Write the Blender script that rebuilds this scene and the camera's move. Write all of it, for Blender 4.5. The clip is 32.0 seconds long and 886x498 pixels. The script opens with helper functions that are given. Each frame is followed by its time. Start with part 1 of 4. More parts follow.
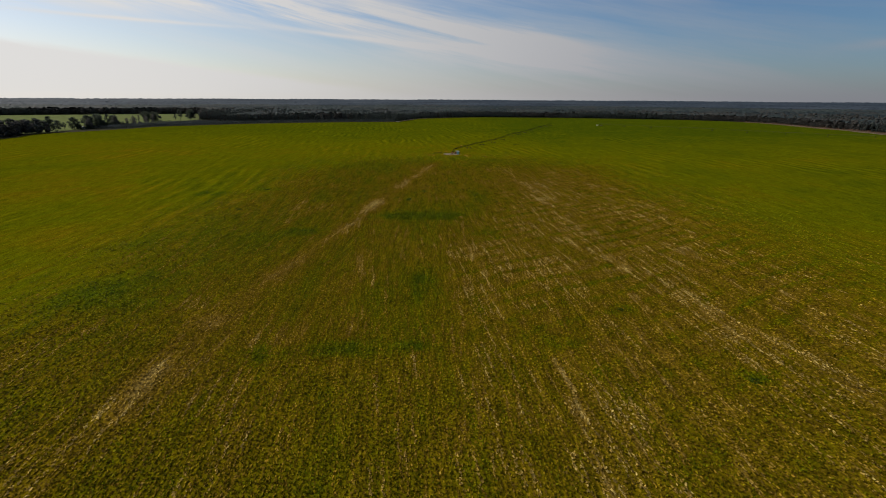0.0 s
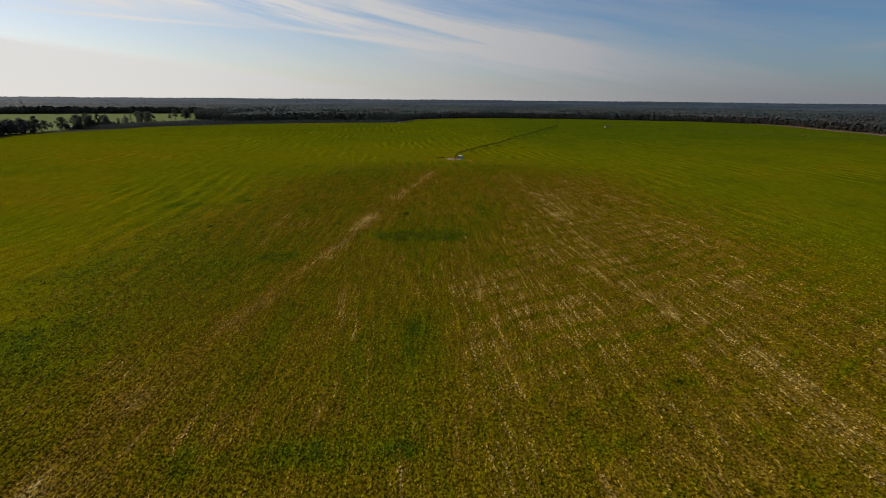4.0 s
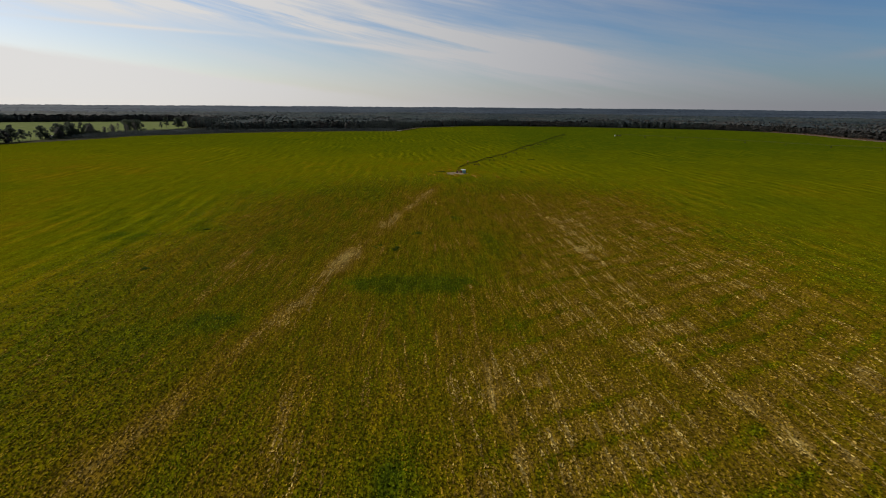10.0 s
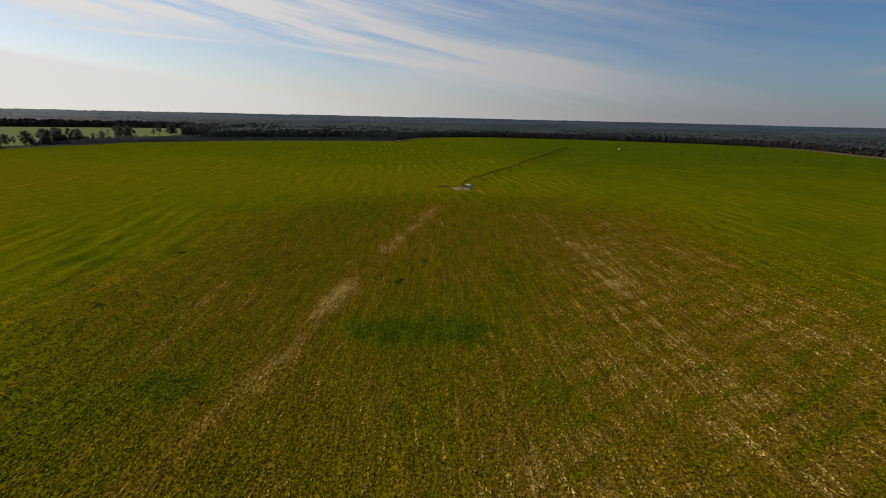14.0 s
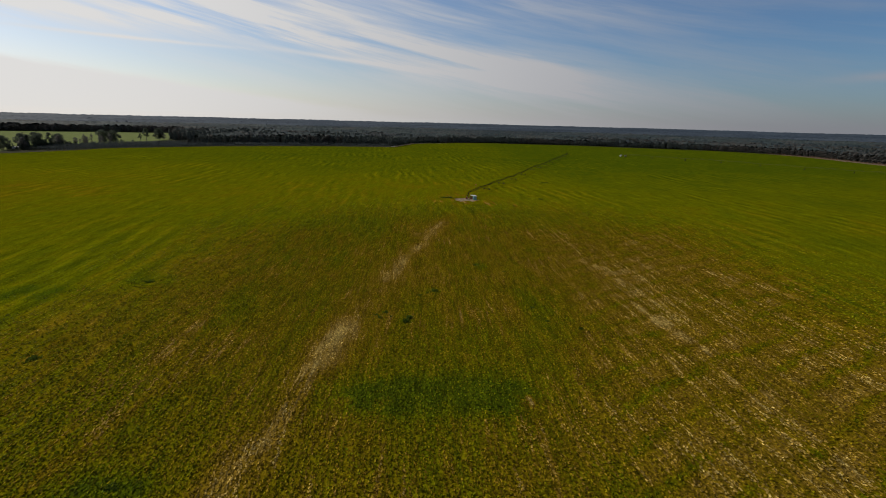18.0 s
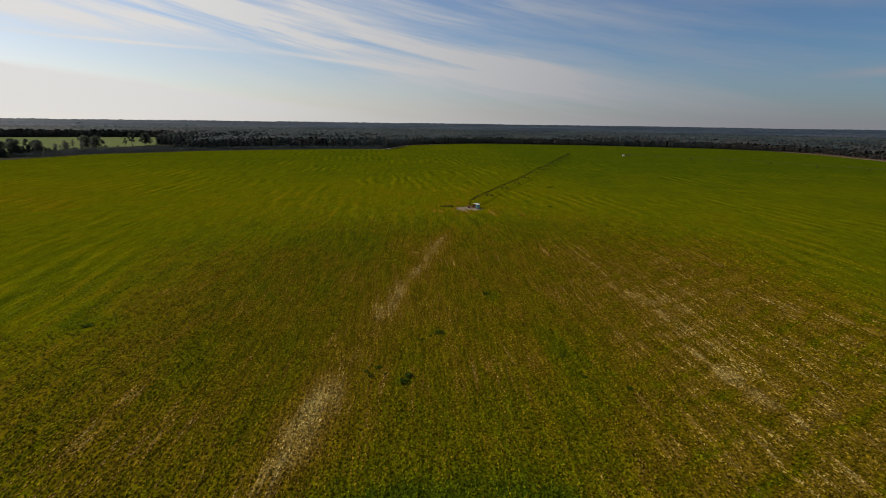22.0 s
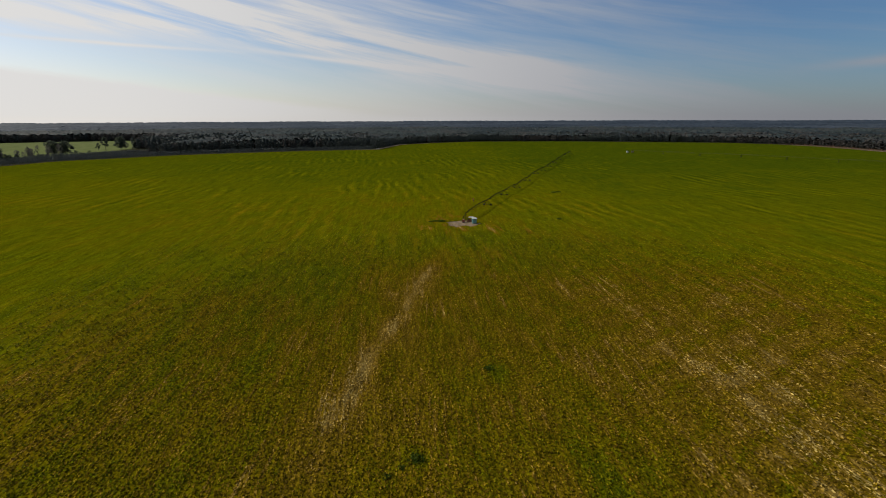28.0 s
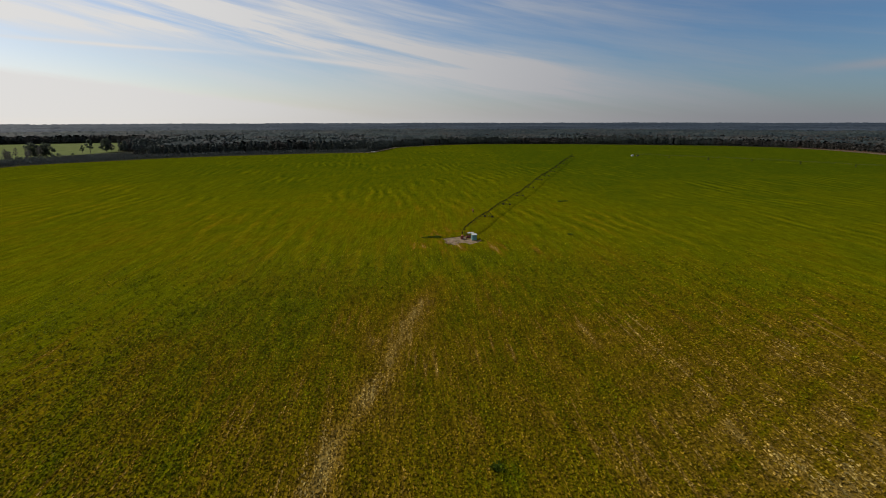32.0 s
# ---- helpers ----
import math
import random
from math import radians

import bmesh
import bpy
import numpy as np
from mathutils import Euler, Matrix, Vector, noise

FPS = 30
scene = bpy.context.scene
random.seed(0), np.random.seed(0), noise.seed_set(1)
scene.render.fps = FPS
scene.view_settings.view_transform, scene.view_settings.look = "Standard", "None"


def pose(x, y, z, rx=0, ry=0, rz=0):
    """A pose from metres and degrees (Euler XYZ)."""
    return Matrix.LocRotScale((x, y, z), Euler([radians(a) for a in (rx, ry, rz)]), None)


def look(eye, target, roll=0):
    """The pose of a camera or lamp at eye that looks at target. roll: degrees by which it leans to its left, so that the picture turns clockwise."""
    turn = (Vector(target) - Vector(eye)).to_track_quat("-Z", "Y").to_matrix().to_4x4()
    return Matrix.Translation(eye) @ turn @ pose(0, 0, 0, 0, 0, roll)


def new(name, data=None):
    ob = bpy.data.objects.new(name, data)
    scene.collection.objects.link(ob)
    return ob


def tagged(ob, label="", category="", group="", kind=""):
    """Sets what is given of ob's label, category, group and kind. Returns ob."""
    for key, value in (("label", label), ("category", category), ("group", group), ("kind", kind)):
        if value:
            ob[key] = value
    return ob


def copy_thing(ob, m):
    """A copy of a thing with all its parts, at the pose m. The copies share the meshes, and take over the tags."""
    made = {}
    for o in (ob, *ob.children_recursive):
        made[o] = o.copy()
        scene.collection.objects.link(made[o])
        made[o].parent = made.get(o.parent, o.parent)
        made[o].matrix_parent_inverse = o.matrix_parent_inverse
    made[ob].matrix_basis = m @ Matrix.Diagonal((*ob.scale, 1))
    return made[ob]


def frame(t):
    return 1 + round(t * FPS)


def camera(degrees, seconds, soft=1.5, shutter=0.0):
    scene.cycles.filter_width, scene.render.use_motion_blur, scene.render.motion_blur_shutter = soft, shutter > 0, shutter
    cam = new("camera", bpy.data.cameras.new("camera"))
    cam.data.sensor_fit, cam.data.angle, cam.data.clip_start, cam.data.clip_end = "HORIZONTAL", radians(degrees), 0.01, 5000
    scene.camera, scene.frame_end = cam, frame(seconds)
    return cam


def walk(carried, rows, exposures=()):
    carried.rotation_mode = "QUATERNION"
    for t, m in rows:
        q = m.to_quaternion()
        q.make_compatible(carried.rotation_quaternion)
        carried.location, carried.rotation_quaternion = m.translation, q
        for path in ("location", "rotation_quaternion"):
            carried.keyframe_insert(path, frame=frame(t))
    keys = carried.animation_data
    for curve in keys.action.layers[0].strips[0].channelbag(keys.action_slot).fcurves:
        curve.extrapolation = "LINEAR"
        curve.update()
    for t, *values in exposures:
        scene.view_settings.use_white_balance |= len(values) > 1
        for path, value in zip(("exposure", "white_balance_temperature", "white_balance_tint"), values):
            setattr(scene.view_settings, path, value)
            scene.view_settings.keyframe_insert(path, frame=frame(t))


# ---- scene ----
cam = camera(84.5, 32.0, 1.0)
METRES, EYE, TILT, LEAN, TURN = 257.0, 53.5, 0.496, -0.595, 0.0
ROWS = [
    (0.0, 0.0, 0.0, 0.0, -0.09, -17.76, 0.3),
    (0.5, 0.0002, 0.0152, -0.0001, -0.07, -17.74, 0.27),
    (1.0, 0.0002, 0.0308, -0.0, -0.03, -17.75, 0.25),
    (1.5, 0.0001, 0.047, 0.0001, 0.01, -17.73, 0.23),
    (2.0, 0.0001, 0.0634, 0.0002, 0.05, -17.73, 0.18),
    (2.5, 0.0003, 0.0805, 0.0004, 0.1, -17.72, 0.14),
    (3.0, 0.0003, 0.0977, 0.0006, 0.14, -17.72, 0.12),
    (3.5, 0.0005, 0.1153, 0.0006, 0.17, -17.74, 0.12),
    (5.5, 0.0018, 0.1855, -0.0, 0.29, -17.77, 0.1),
    (6.0, 0.0025, 0.2031, -0.0003, 0.32, -17.78, 0.12),
    (6.5, 0.0034, 0.22, -0.0004, 0.36, -17.79, 0.16),
    (7.0, 0.0041, 0.2362, -0.0006, 0.36, -17.73, 0.18),
    (7.5, 0.0049, 0.2519, -0.0006, 0.4, -17.66, 0.19),
    (8.0, 0.0057, 0.2671, -0.0009, 0.41, -17.55, 0.22),
    (8.5, 0.0064, 0.282, -0.0013, 0.43, -17.41, 0.22),
    (9.0, 0.0068, 0.2966, -0.0015, 0.44, -17.25, 0.24),
    (9.5, 0.0067, 0.3111, -0.0016, 0.47, -17.11, 0.24),
    (10.0, 0.006, 0.3253, -0.0017, 0.5, -16.95, 0.16),
    (10.5, 0.0046, 0.3393, -0.0019, 0.51, -16.78, 0.09),
    (11.0, 0.0028, 0.3531, -0.002, 0.51, -16.65, -0.03),
    (11.5, 0.0008, 0.3668, -0.0022, 0.5, -16.55, -0.13),
    (12.0, -0.0017, 0.3803, -0.0025, 0.48, -16.37, -0.27),
    (12.5, -0.0047, 0.3937, -0.0026, 0.47, -16.23, -0.38),
    (13.0, -0.008, 0.4071, -0.0026, 0.42, -16.08, -0.48),
    (13.5, -0.0116, 0.4205, -0.0026, 0.33, -15.96, -0.57),
    (14.0, -0.0153, 0.4338, -0.0027, 0.24, -15.81, -0.65),
    (14.5, -0.019, 0.4473, -0.0026, 0.14, -15.71, -0.74),
    (16.5, -0.0334, 0.502, -0.0029, -0.21, -15.39, -0.89),
    (17.0, -0.0367, 0.5161, -0.0029, -0.33, -15.34, -0.87),
    (17.5, -0.0399, 0.5303, -0.003, -0.42, -15.29, -0.87),
    (18.0, -0.042, 0.5447, -0.0029, -0.51, -15.24, -0.84),
    (18.5, -0.0438, 0.5594, -0.0027, -0.59, -15.21, -0.78),
    (19.0, -0.0455, 0.5742, -0.0027, -0.69, -15.18, -0.68),
    (19.5, -0.047, 0.5893, -0.0027, -0.76, -15.17, -0.6),
    (20.0, -0.0484, 0.6046, -0.0025, -0.84, -15.16, -0.52),
    (20.5, -0.0492, 0.6202, -0.0022, -0.92, -15.16, -0.44),
    (21.0, -0.0498, 0.6359, -0.0021, -1.0, -15.16, -0.36),
    (21.5, -0.05, 0.6519, -0.002, -1.07, -15.18, -0.25),
    (22.0, -0.05, 0.668, -0.0019, -1.09, -15.2, -0.17),
    (22.5, -0.0502, 0.6842, -0.002, -1.17, -15.22, -0.08),
    (23.0, -0.0495, 0.7006, -0.0018, -1.23, -15.29, 0.0),
    (23.5, -0.0485, 0.7171, -0.0017, -1.29, -15.31, 0.1),
    (24.0, -0.0471, 0.7338, -0.0018, -1.34, -15.34, 0.2),
    (24.5, -0.0454, 0.7507, -0.002, -1.44, -15.38, 0.32),
    (25.0, -0.0436, 0.7677, -0.0022, -1.51, -15.43, 0.42),
    (25.5, -0.0419, 0.7846, -0.0025, -1.53, -15.47, 0.5),
    (27.5, -0.0345, 0.8505, -0.0018, -1.74, -15.51, 0.74),
    (28.0, -0.0326, 0.8672, -0.0019, -1.75, -15.5, 0.79),
    (28.5, -0.0309, 0.8835, -0.0019, -1.77, -15.5, 0.82),
    (29.0, -0.0294, 0.8998, -0.0019, -1.8, -15.5, 0.82),
    (29.5, -0.0283, 0.9158, -0.0019, -1.81, -15.45, 0.8),
    (30.0, -0.0272, 0.9316, -0.002, -1.81, -15.42, 0.81),
    (30.5, -0.0263, 0.9471, -0.0022, -1.84, -15.37, 0.78),
    (31.0, -0.0256, 0.9625, -0.0023, -1.88, -15.36, 0.74),
    (31.5, -0.0249, 0.9776, -0.0025, -1.92, -15.33, 0.73),
    (32.0, -0.0242, 0.9927, -0.0026, -1.94, -15.29, 0.69),
]
walk(cam, [(t, pose(0, 0, EYE, TILT, LEAN, TURN) @ pose(METRES * x, METRES * y, METRES * z, 90 + pitch, roll, yaw)) for t, x, y, z, yaw, pitch, roll in ROWS])

# ---- light ----
SUN_AZIMUTH, SUN_ELEVATION = -62.0, 32.0      # degrees, clockwise from straight ahead
scene.view_settings.exposure = 0.57


class Net:
    """A little shorthand for node trees."""

    def __init__(self, tree):
        self.tree = tree
        tree.nodes.clear()

    def node(self, kind, ins=(), **sets):
        n = self.tree.nodes.new(kind)
        for key, value in sets.items():
            if key == "operation":
                n.operation = value
            elif key == "blend_type":
                n.blend_type = value
            elif key == "data_type":
                n.data_type = value
            elif key == "attribute_name":
                n.attribute_name = value
            elif key == "sky_type":
                n.sky_type = value
            elif key == "noise_dimensions":
                n.noise_dimensions = value
        for key, value in dict(ins).items():
            if isinstance(value, bpy.types.NodeSocket):
                self.tree.links.new(value, n.inputs[key])
            else:
                n.inputs[key].default_value = value
        return n

    def math(self, op, a, b=0.0, c=0.0):
        return self.node("ShaderNodeMath", {0: a, 1: b, 2: c}, operation=op).outputs[0]

    def clamp(self, a):
        return self.node("ShaderNodeClamp", {0: a}).outputs[0]

    def mix(self, f, a, b, how="MIX"):
        n = self.node("ShaderNodeMix", data_type="RGBA", blend_type=how)
        for i, v in ((0, f), (6, a), (7, b)):
            if isinstance(v, bpy.types.NodeSocket):
                self.tree.links.new(v, n.inputs[i])
            else:
                n.inputs[i].default_value = v if i == 0 else (*v, 1)[:4]
        return n.outputs[2]

    def smooth(self, x, lo, hi):
        n = self.node("ShaderNodeMapRange", {0: x, 1: lo, 2: hi, 3: 0.0, 4: 1.0})
        n.interpolation_type = "SMOOTHSTEP"
        return n.outputs[0]

    def noise(self, vec, scale, detail=3.0, rough=0.55):
        return self.node("ShaderNodeTexNoise", {"Vector": vec, "Scale": scale, "Detail": detail, "Roughness": rough}).outputs[0]

    def ramp(self, x, stops):
        n = self.node("ShaderNodeValToRGB", {0: x})
        el = n.color_ramp.elements
        while len(el) < len(stops):
            el.new(0.5)
        for e, (at, col) in zip(el, stops):
            e.position, e.color = at, (*col, 1)
        return n.outputs[0]

    def stretch(self, vec, scale, turn=0.0):
        return self.node("ShaderNodeMapping", {0: vec, 2: (0, 0, turn), 3: scale}).outputs[0]


def sky():
    world = bpy.data.worlds.new("sky")
    scene.world = world
    world.use_nodes = True
    n = Net(world.node_tree)
    air = n.node("ShaderNodeTexSky", sky_type="NISHITA")
    air.sun_disc = False
    air.sun_elevation, air.sun_rotation = radians(SUN_ELEVATION), radians(SUN_AZIMUTH)
    air.air_density, air.dust_density, air.ozone_density = 1.0, 0.5, 2.5
    way = n.node("ShaderNodeTexCoord").outputs["Generated"]
    x, y, z = n.node("ShaderNodeSeparateXYZ", {0: way}).outputs
    flat = n.math("SQRT", n.math("ADD", n.math("MULTIPLY", x, x), n.math("MULTIPLY", y, y)))
    v = n.math("DIVIDE", z, n.math("MAXIMUM", flat, 0.02))           # slope above the horizon
    u = n.math("ARCTAN2", x, y)                                      # radians to the right of ahead
    streaks = n.node("ShaderNodeCombineXYZ", {0: n.math("ADD", n.math("MULTIPLY", u, 3.0), n.math("MULTIPLY", v, 6.0)),
                                              1: n.math("ADD", n.math("MULTIPLY", v, 26.0), n.math("MULTIPLY", u, 4.6)), 2: 0.0}).outputs[0]
    warp = n.node("ShaderNodeTexNoise", {"Vector": streaks, "Scale": 0.55, "Detail": 3.0}).outputs[1]
    bent = n.node("ShaderNodeVectorMath", {0: streaks, 1: n.node("ShaderNodeVectorMath", {0: warp, "Scale": 1.1}, operation="SCALE").outputs[0]}, operation="ADD").outputs[0]
    fibre = n.noise(n.stretch(bent, (1.6, 1.0, 1.0), 0.25), 1.7, 9.0, 0.62)
    wisp = n.math("MULTIPLY_ADD", n.math("SUBTRACT", fibre, 0.5), 0.35, n.noise(bent, 0.8, 6.0, 0.6))
    soft = n.noise(streaks, 0.5, 2.0, 0.5)

    def band(v0, slope, width, left, right, power):
        """A cirrus band about the line v = v0 + slope * u, between two bearings."""
        off = n.math("SUBTRACT", v, n.math("MULTIPLY_ADD", u, slope, v0))
        near = n.math("POWER", 2.718, n.math("MULTIPLY", n.math("MULTIPLY", off, off), -1 / (width * width)))
        ends = n.math("MULTIPLY", n.smooth(u, left, left + 0.25), n.math("SUBTRACT", 1.0, n.smooth(u, right - 0.3, right)))
        return n.math("MULTIPLY", n.math("MULTIPLY", near, ends), power)

    main = n.math("MULTIPLY", band(0.114, -0.165, 0.035, -0.75, 0.42, 1.3), n.smooth(wisp, 0.28, 0.72))
    upper = n.math("MULTIPLY", band(0.134, -0.030, 0.020, -2.0, 0.02, 1.1), n.smooth(wisp, 0.30, 0.72))
    veil = n.math("MULTIPLY", n.math("MULTIPLY", n.smooth(v, 0.14, 0.20), n.smooth(u, 0.6, -0.2)), n.math("MULTIPLY", n.smooth(wisp, 0.25, 0.75), 0.85))
    thin_a = band(0.1115, -0.0135, 0.0028, -0.78, -0.26, 0.8)
    thin_b = band(0.088, -0.105, 0.0042, -0.42, 0.08, 0.75)
    brow = n.math("SUBTRACT", v, n.math("MULTIPLY_ADD", u, -0.125, n.math("MULTIPLY_ADD", fibre, 0.022, n.math("MULTIPLY_ADD", soft, 0.030, -0.031))))
    bank = n.math("MULTIPLY", n.smooth(brow, 0.006, -0.009), n.smooth(u, 0.05, -0.35))
    # unseen cirrus overhead, added to brighten the shadows
    over = n.math("MULTIPLY", n.smooth(v, 0.3, 0.9), n.math("MULTIPLY", n.smooth(n.noise(way, 2.2, 5.0, 0.6), 0.3, 0.7), 0.75))
    puff = band(0.040, 0.055, 0.0075, 0.58, 1.4, 1.0)
    faint = n.math("MULTIPLY", n.smooth(n.noise(bent, 0.8, 7.0, 0.62), 0.38, 0.8), 0.36)
    total = main
    mist = n.math("MULTIPLY", band(0.085, -0.09, 0.045, -0.25, 0.75, 0.4), n.smooth(wisp, 0.25, 0.65))
    for other in (over, mist, upper, veil, thin_a, thin_b, bank, puff, faint):
        total = n.math("ADD", total, other)
    total = n.clamp(n.math("MULTIPLY", total, n.smooth(v, -0.01, 0.01)))
    sunward = n.smooth(u, 0.75, -0.75)
    cloud = n.mix(sunward, (3.6, 3.75, 4.2), (8.8, 8.7, 8.6))
    hazy = n.mix(sunward, (2.6, 2.66, 2.95), (9.0, 8.7, 8.3))
    haze = n.math("MULTIPLY", n.math("POWER", 2.718, n.math("MULTIPLY", n.math("MAXIMUM", v, 0.0), -21.0)), 0.95)
    away = n.mix(sunward, (0.50, 0.69, 0.90), (1.06, 1.01, 1.06))
    clear = n.mix(1.0, air.outputs[0], away, "MULTIPLY")
    col = n.mix(total, clear, cloud)
    col = n.mix(haze, col, hazy)
    back = n.node("ShaderNodeBackground", {0: col, 1: 0.056})
    out = n.node("ShaderNodeOutputWorld", {0: back.outputs[0]})
    return out


sky()
lamp = bpy.data.lights.new("sun", "SUN")
lamp.energy, lamp.angle, lamp.color = 3.6, radians(0.5), (1.0, 0.93, 0.82)
sun = new("sun", lamp)
az, el = radians(SUN_AZIMUTH), radians(SUN_ELEVATION)
sun.matrix_world = look((900 * math.sin(az) * math.cos(el), 900 * math.cos(az) * math.cos(el), 900 * math.sin(el)), (0, 0, 0))

# ---- the lie of the land ----
ROW_TURN = radians(7.5)            # crop rows run this far to the left of straight ahead
ROW_GAP = 0.91


def ease(x, a, b):
    k = np.clip((np.asarray(x, float) - a) / (b - a), 0, 1)
    return k * k * (3 - 2 * k)


def lie(x, y):
    """Height of the bare ground."""
    x, y = np.asarray(x, float), np.asarray(y, float)
    field = -1.8 + 3.6 * ease(y, 260, 450) - 1.6 * ease(y, 540, 620) + 1.3 * np.exp(-((y - 697) / 34) ** 2) + 0.9 * np.exp(-((y - 890) / 40) ** 2)
    far = np.hypot(x, y - 150)
    return field * (1 - ease(far, 900, 1500)) + 16.5 * ease(far, 2300, 5200)


def lattice(ix, iy, seed):
    h = (ix.astype(np.int64) * 374761393 + iy.astype(np.int64) * 668265263 + seed * 974634541) & 0xFFFFFFFF
    h = ((h ^ (h >> 13)) * 1274126177) & 0xFFFFFFFF
    return ((h ^ (h >> 16)) & 0xFFFF) / 65535.0


def value_noise(x, y, seed):
    ix, iy = np.floor(x), np.floor(y)
    fx, fy = x - ix, y - iy
    fx, fy = fx * fx * (3 - 2 * fx), fy * fy * (3 - 2 * fy)
    a, b = lattice(ix, iy, seed), lattice(ix + 1, iy, seed)
    c, d = lattice(ix, iy + 1, seed), lattice(ix + 1, iy + 1, seed)
    return (a + (b - a) * fx) * (1 - fy) + (c + (d - c) * fx) * fy


def cloudy(x, y, size, seed, octaves=3):
    total, weight, amount = 0, 0, 1.0
    for k in range(octaves):
        total = total + amount * value_noise(x / size + 17.3 * k, y / size - 9.1 * k, seed + k)
        weight, amount, size = weight + amount, amount * 0.55, size / 2.1
    return total / weight


FIELD = np.array([(-560, -400), (-561, 640), (-566, 745), (-532, 830), (-492, 922), (-415, 1008), (-322, 1062), (-215, 1108),
                  (-98, 1132), (-64, 1302), (20, 1385), (115, 1432), (330, 1418), (490, 1365), (645, 1315), (715, 1240),
                  (738, 1150), (722, 970), (702, 790), (690, -400)], float)
PASTURE = np.array([(-600, 700), (-596, 930), (-590, 1110), (-574, 1185), (-640, 1330), (-767, 1600), (-990, 1520), (-1300, 1380), (-1700, 1200), (-1700, 760)], float)


def inside(poly, x, y):
    x, y = np.asarray(x, float), np.asarray(y, float)
    result = np.zeros(x.shape, bool)
    for (x0, y0), (x1, y1) in zip(poly, np.roll(poly, -1, 0)):
        if y0 == y1:
            continue
        result ^= ((y0 > y) != (y1 > y)) & (x < (x1 - x0) * (y - y0) / (y1 - y0) + x0)
    return result


def border(poly, x, y):
    """Distance to a polygon's outline, negative inside."""
    best = np.full(np.asarray(x, float).shape, 1e9)
    for (x0, y0), (x1, y1) in zip(poly, np.roll(poly, -1, 0)):
        dx, dy = x1 - x0, y1 - y0
        k = np.clip(((x - x0) * dx + (y - y0) * dy) / (dx * dx + dy * dy), 0, 1)
        best = np.minimum(best, np.hypot(x - x0 - k * dx, y - y0 - k * dy))
    return np.where(inside(poly, x, y), -best, best)


# dry strips and lush patches of the crop: x, y of the middle, half length, half width, turn to the left, strength
DRY = [
    (-37, 254, 15, 2.6, 3, .40), (-38, 247, 9, 1.5, 4, .30), (-33, 266, 12, 1.6, 6, .30), (-41, 214, 10, 2.0, -18, .30), (-46, 190, 9, 1.8, -16, .30),
    (-75, 256, 16, 1.8, -2, .52), (-70, 214, 18, 1.5, -6, .38), (-64, 240, 9, 1.2, 6, .25), (-31, 192, 20, 2.0, 2, .24), (-29, 150, 22, 2.2, 3, .2),
    (-24, 318, 16, 2.0, 2, .26), (-17, 352, 14, 1.6, -14, .26), (-11, 386, 12, 1.5, -14, .2), (-26, 338, 16, 1.4, 6, .26), (1, 331, 9, 2.4, 4, .34), (9, 229, 2.2, 1.6, 0, 1.2),
]
DRY_RIGHT = [
    (31, 246, 8, 1.4, 8, .3), (27, 221, 7, 1.8, 8, .34), (40, 215, 6, 3, 10, .28), (52, 208, 14, 4, 12, .16), (62, 190, 18, 5, 10, .18), (26, 78, 13, 3, 6, .32),
    (50, 112, 16, 4, 10, .12), (54, 322, 18, 4, 10, .18), (64, 306, 16, 4, 8, .18), (-33, 78, 14, 3, 5, .2), (7, 461, 8, 2.2, 12, .75), (3, 466, 6, 3, 40, .6), (-6, 475, 7, 1.6, 25, .55), (-3, 484, 8, 1.4, 50, .45), (10, 489, 8, 2, 70, .5), (1, 452, 7, 1.5, 0, .45), (26, 462, 10, 1.2, 8, .35), (36, 470, 9, 1.0, 8, .3), (44, 455, 12, 1.2, 8, .3), (222, 1178, 5, 22, 0, .45),
]
LUSH = [
    (-22, 229, 6, 10, 0, .5), (1, 231, 6, 9, 0, .5), (-10, 232, 8, 24, 0, .25), (-60, 201, 7, 7, -10, .4), (-136, 284, 7, 12, 0, .3), (-107, 299, 5, 8, 0, .3),
    (5, 323, 5, 5, 0, .22), (-11, 294, 3, 3, 0, .3), (-19, 269, 1.6, 1.8, 0, .5), (22, 285, 24, 7, 0, .2), (21, 203, 10, 5, 0, .2),
    (66, 189, 3, 3, 0, .5), (-7, 146, 5, 2.6, 0, .35), (-55, 330, 20, 16, 0, .2), (-98, 135, 16, 20, 0, .25), (9, 425, 1.5, 3, 0, .25),
    (-38, 97, 4, 8, 0, .4), (-20, 100, 4, 9, 0, .4), (-6, 101, 2.5, 3, 0, .4), (49, 122, 3, 4, 0, .4), (65, 89, 3, 5, 0, .4), (28, 104, 4, 4, 0, .3), (59, 159, 2.5, 3, 0, .4), (-7, 136, 10, 2.5, 0, .3),
]
TRACK = [(4, 452), (-6, 402), (-15, 365), (-22, 330), (-27, 306), (-34, 278), (-36, 245), (-40, 219), (-46, 190), (-50, 165), (-54, 146), (-57, 125), (-58, 100), (-60, 60)]
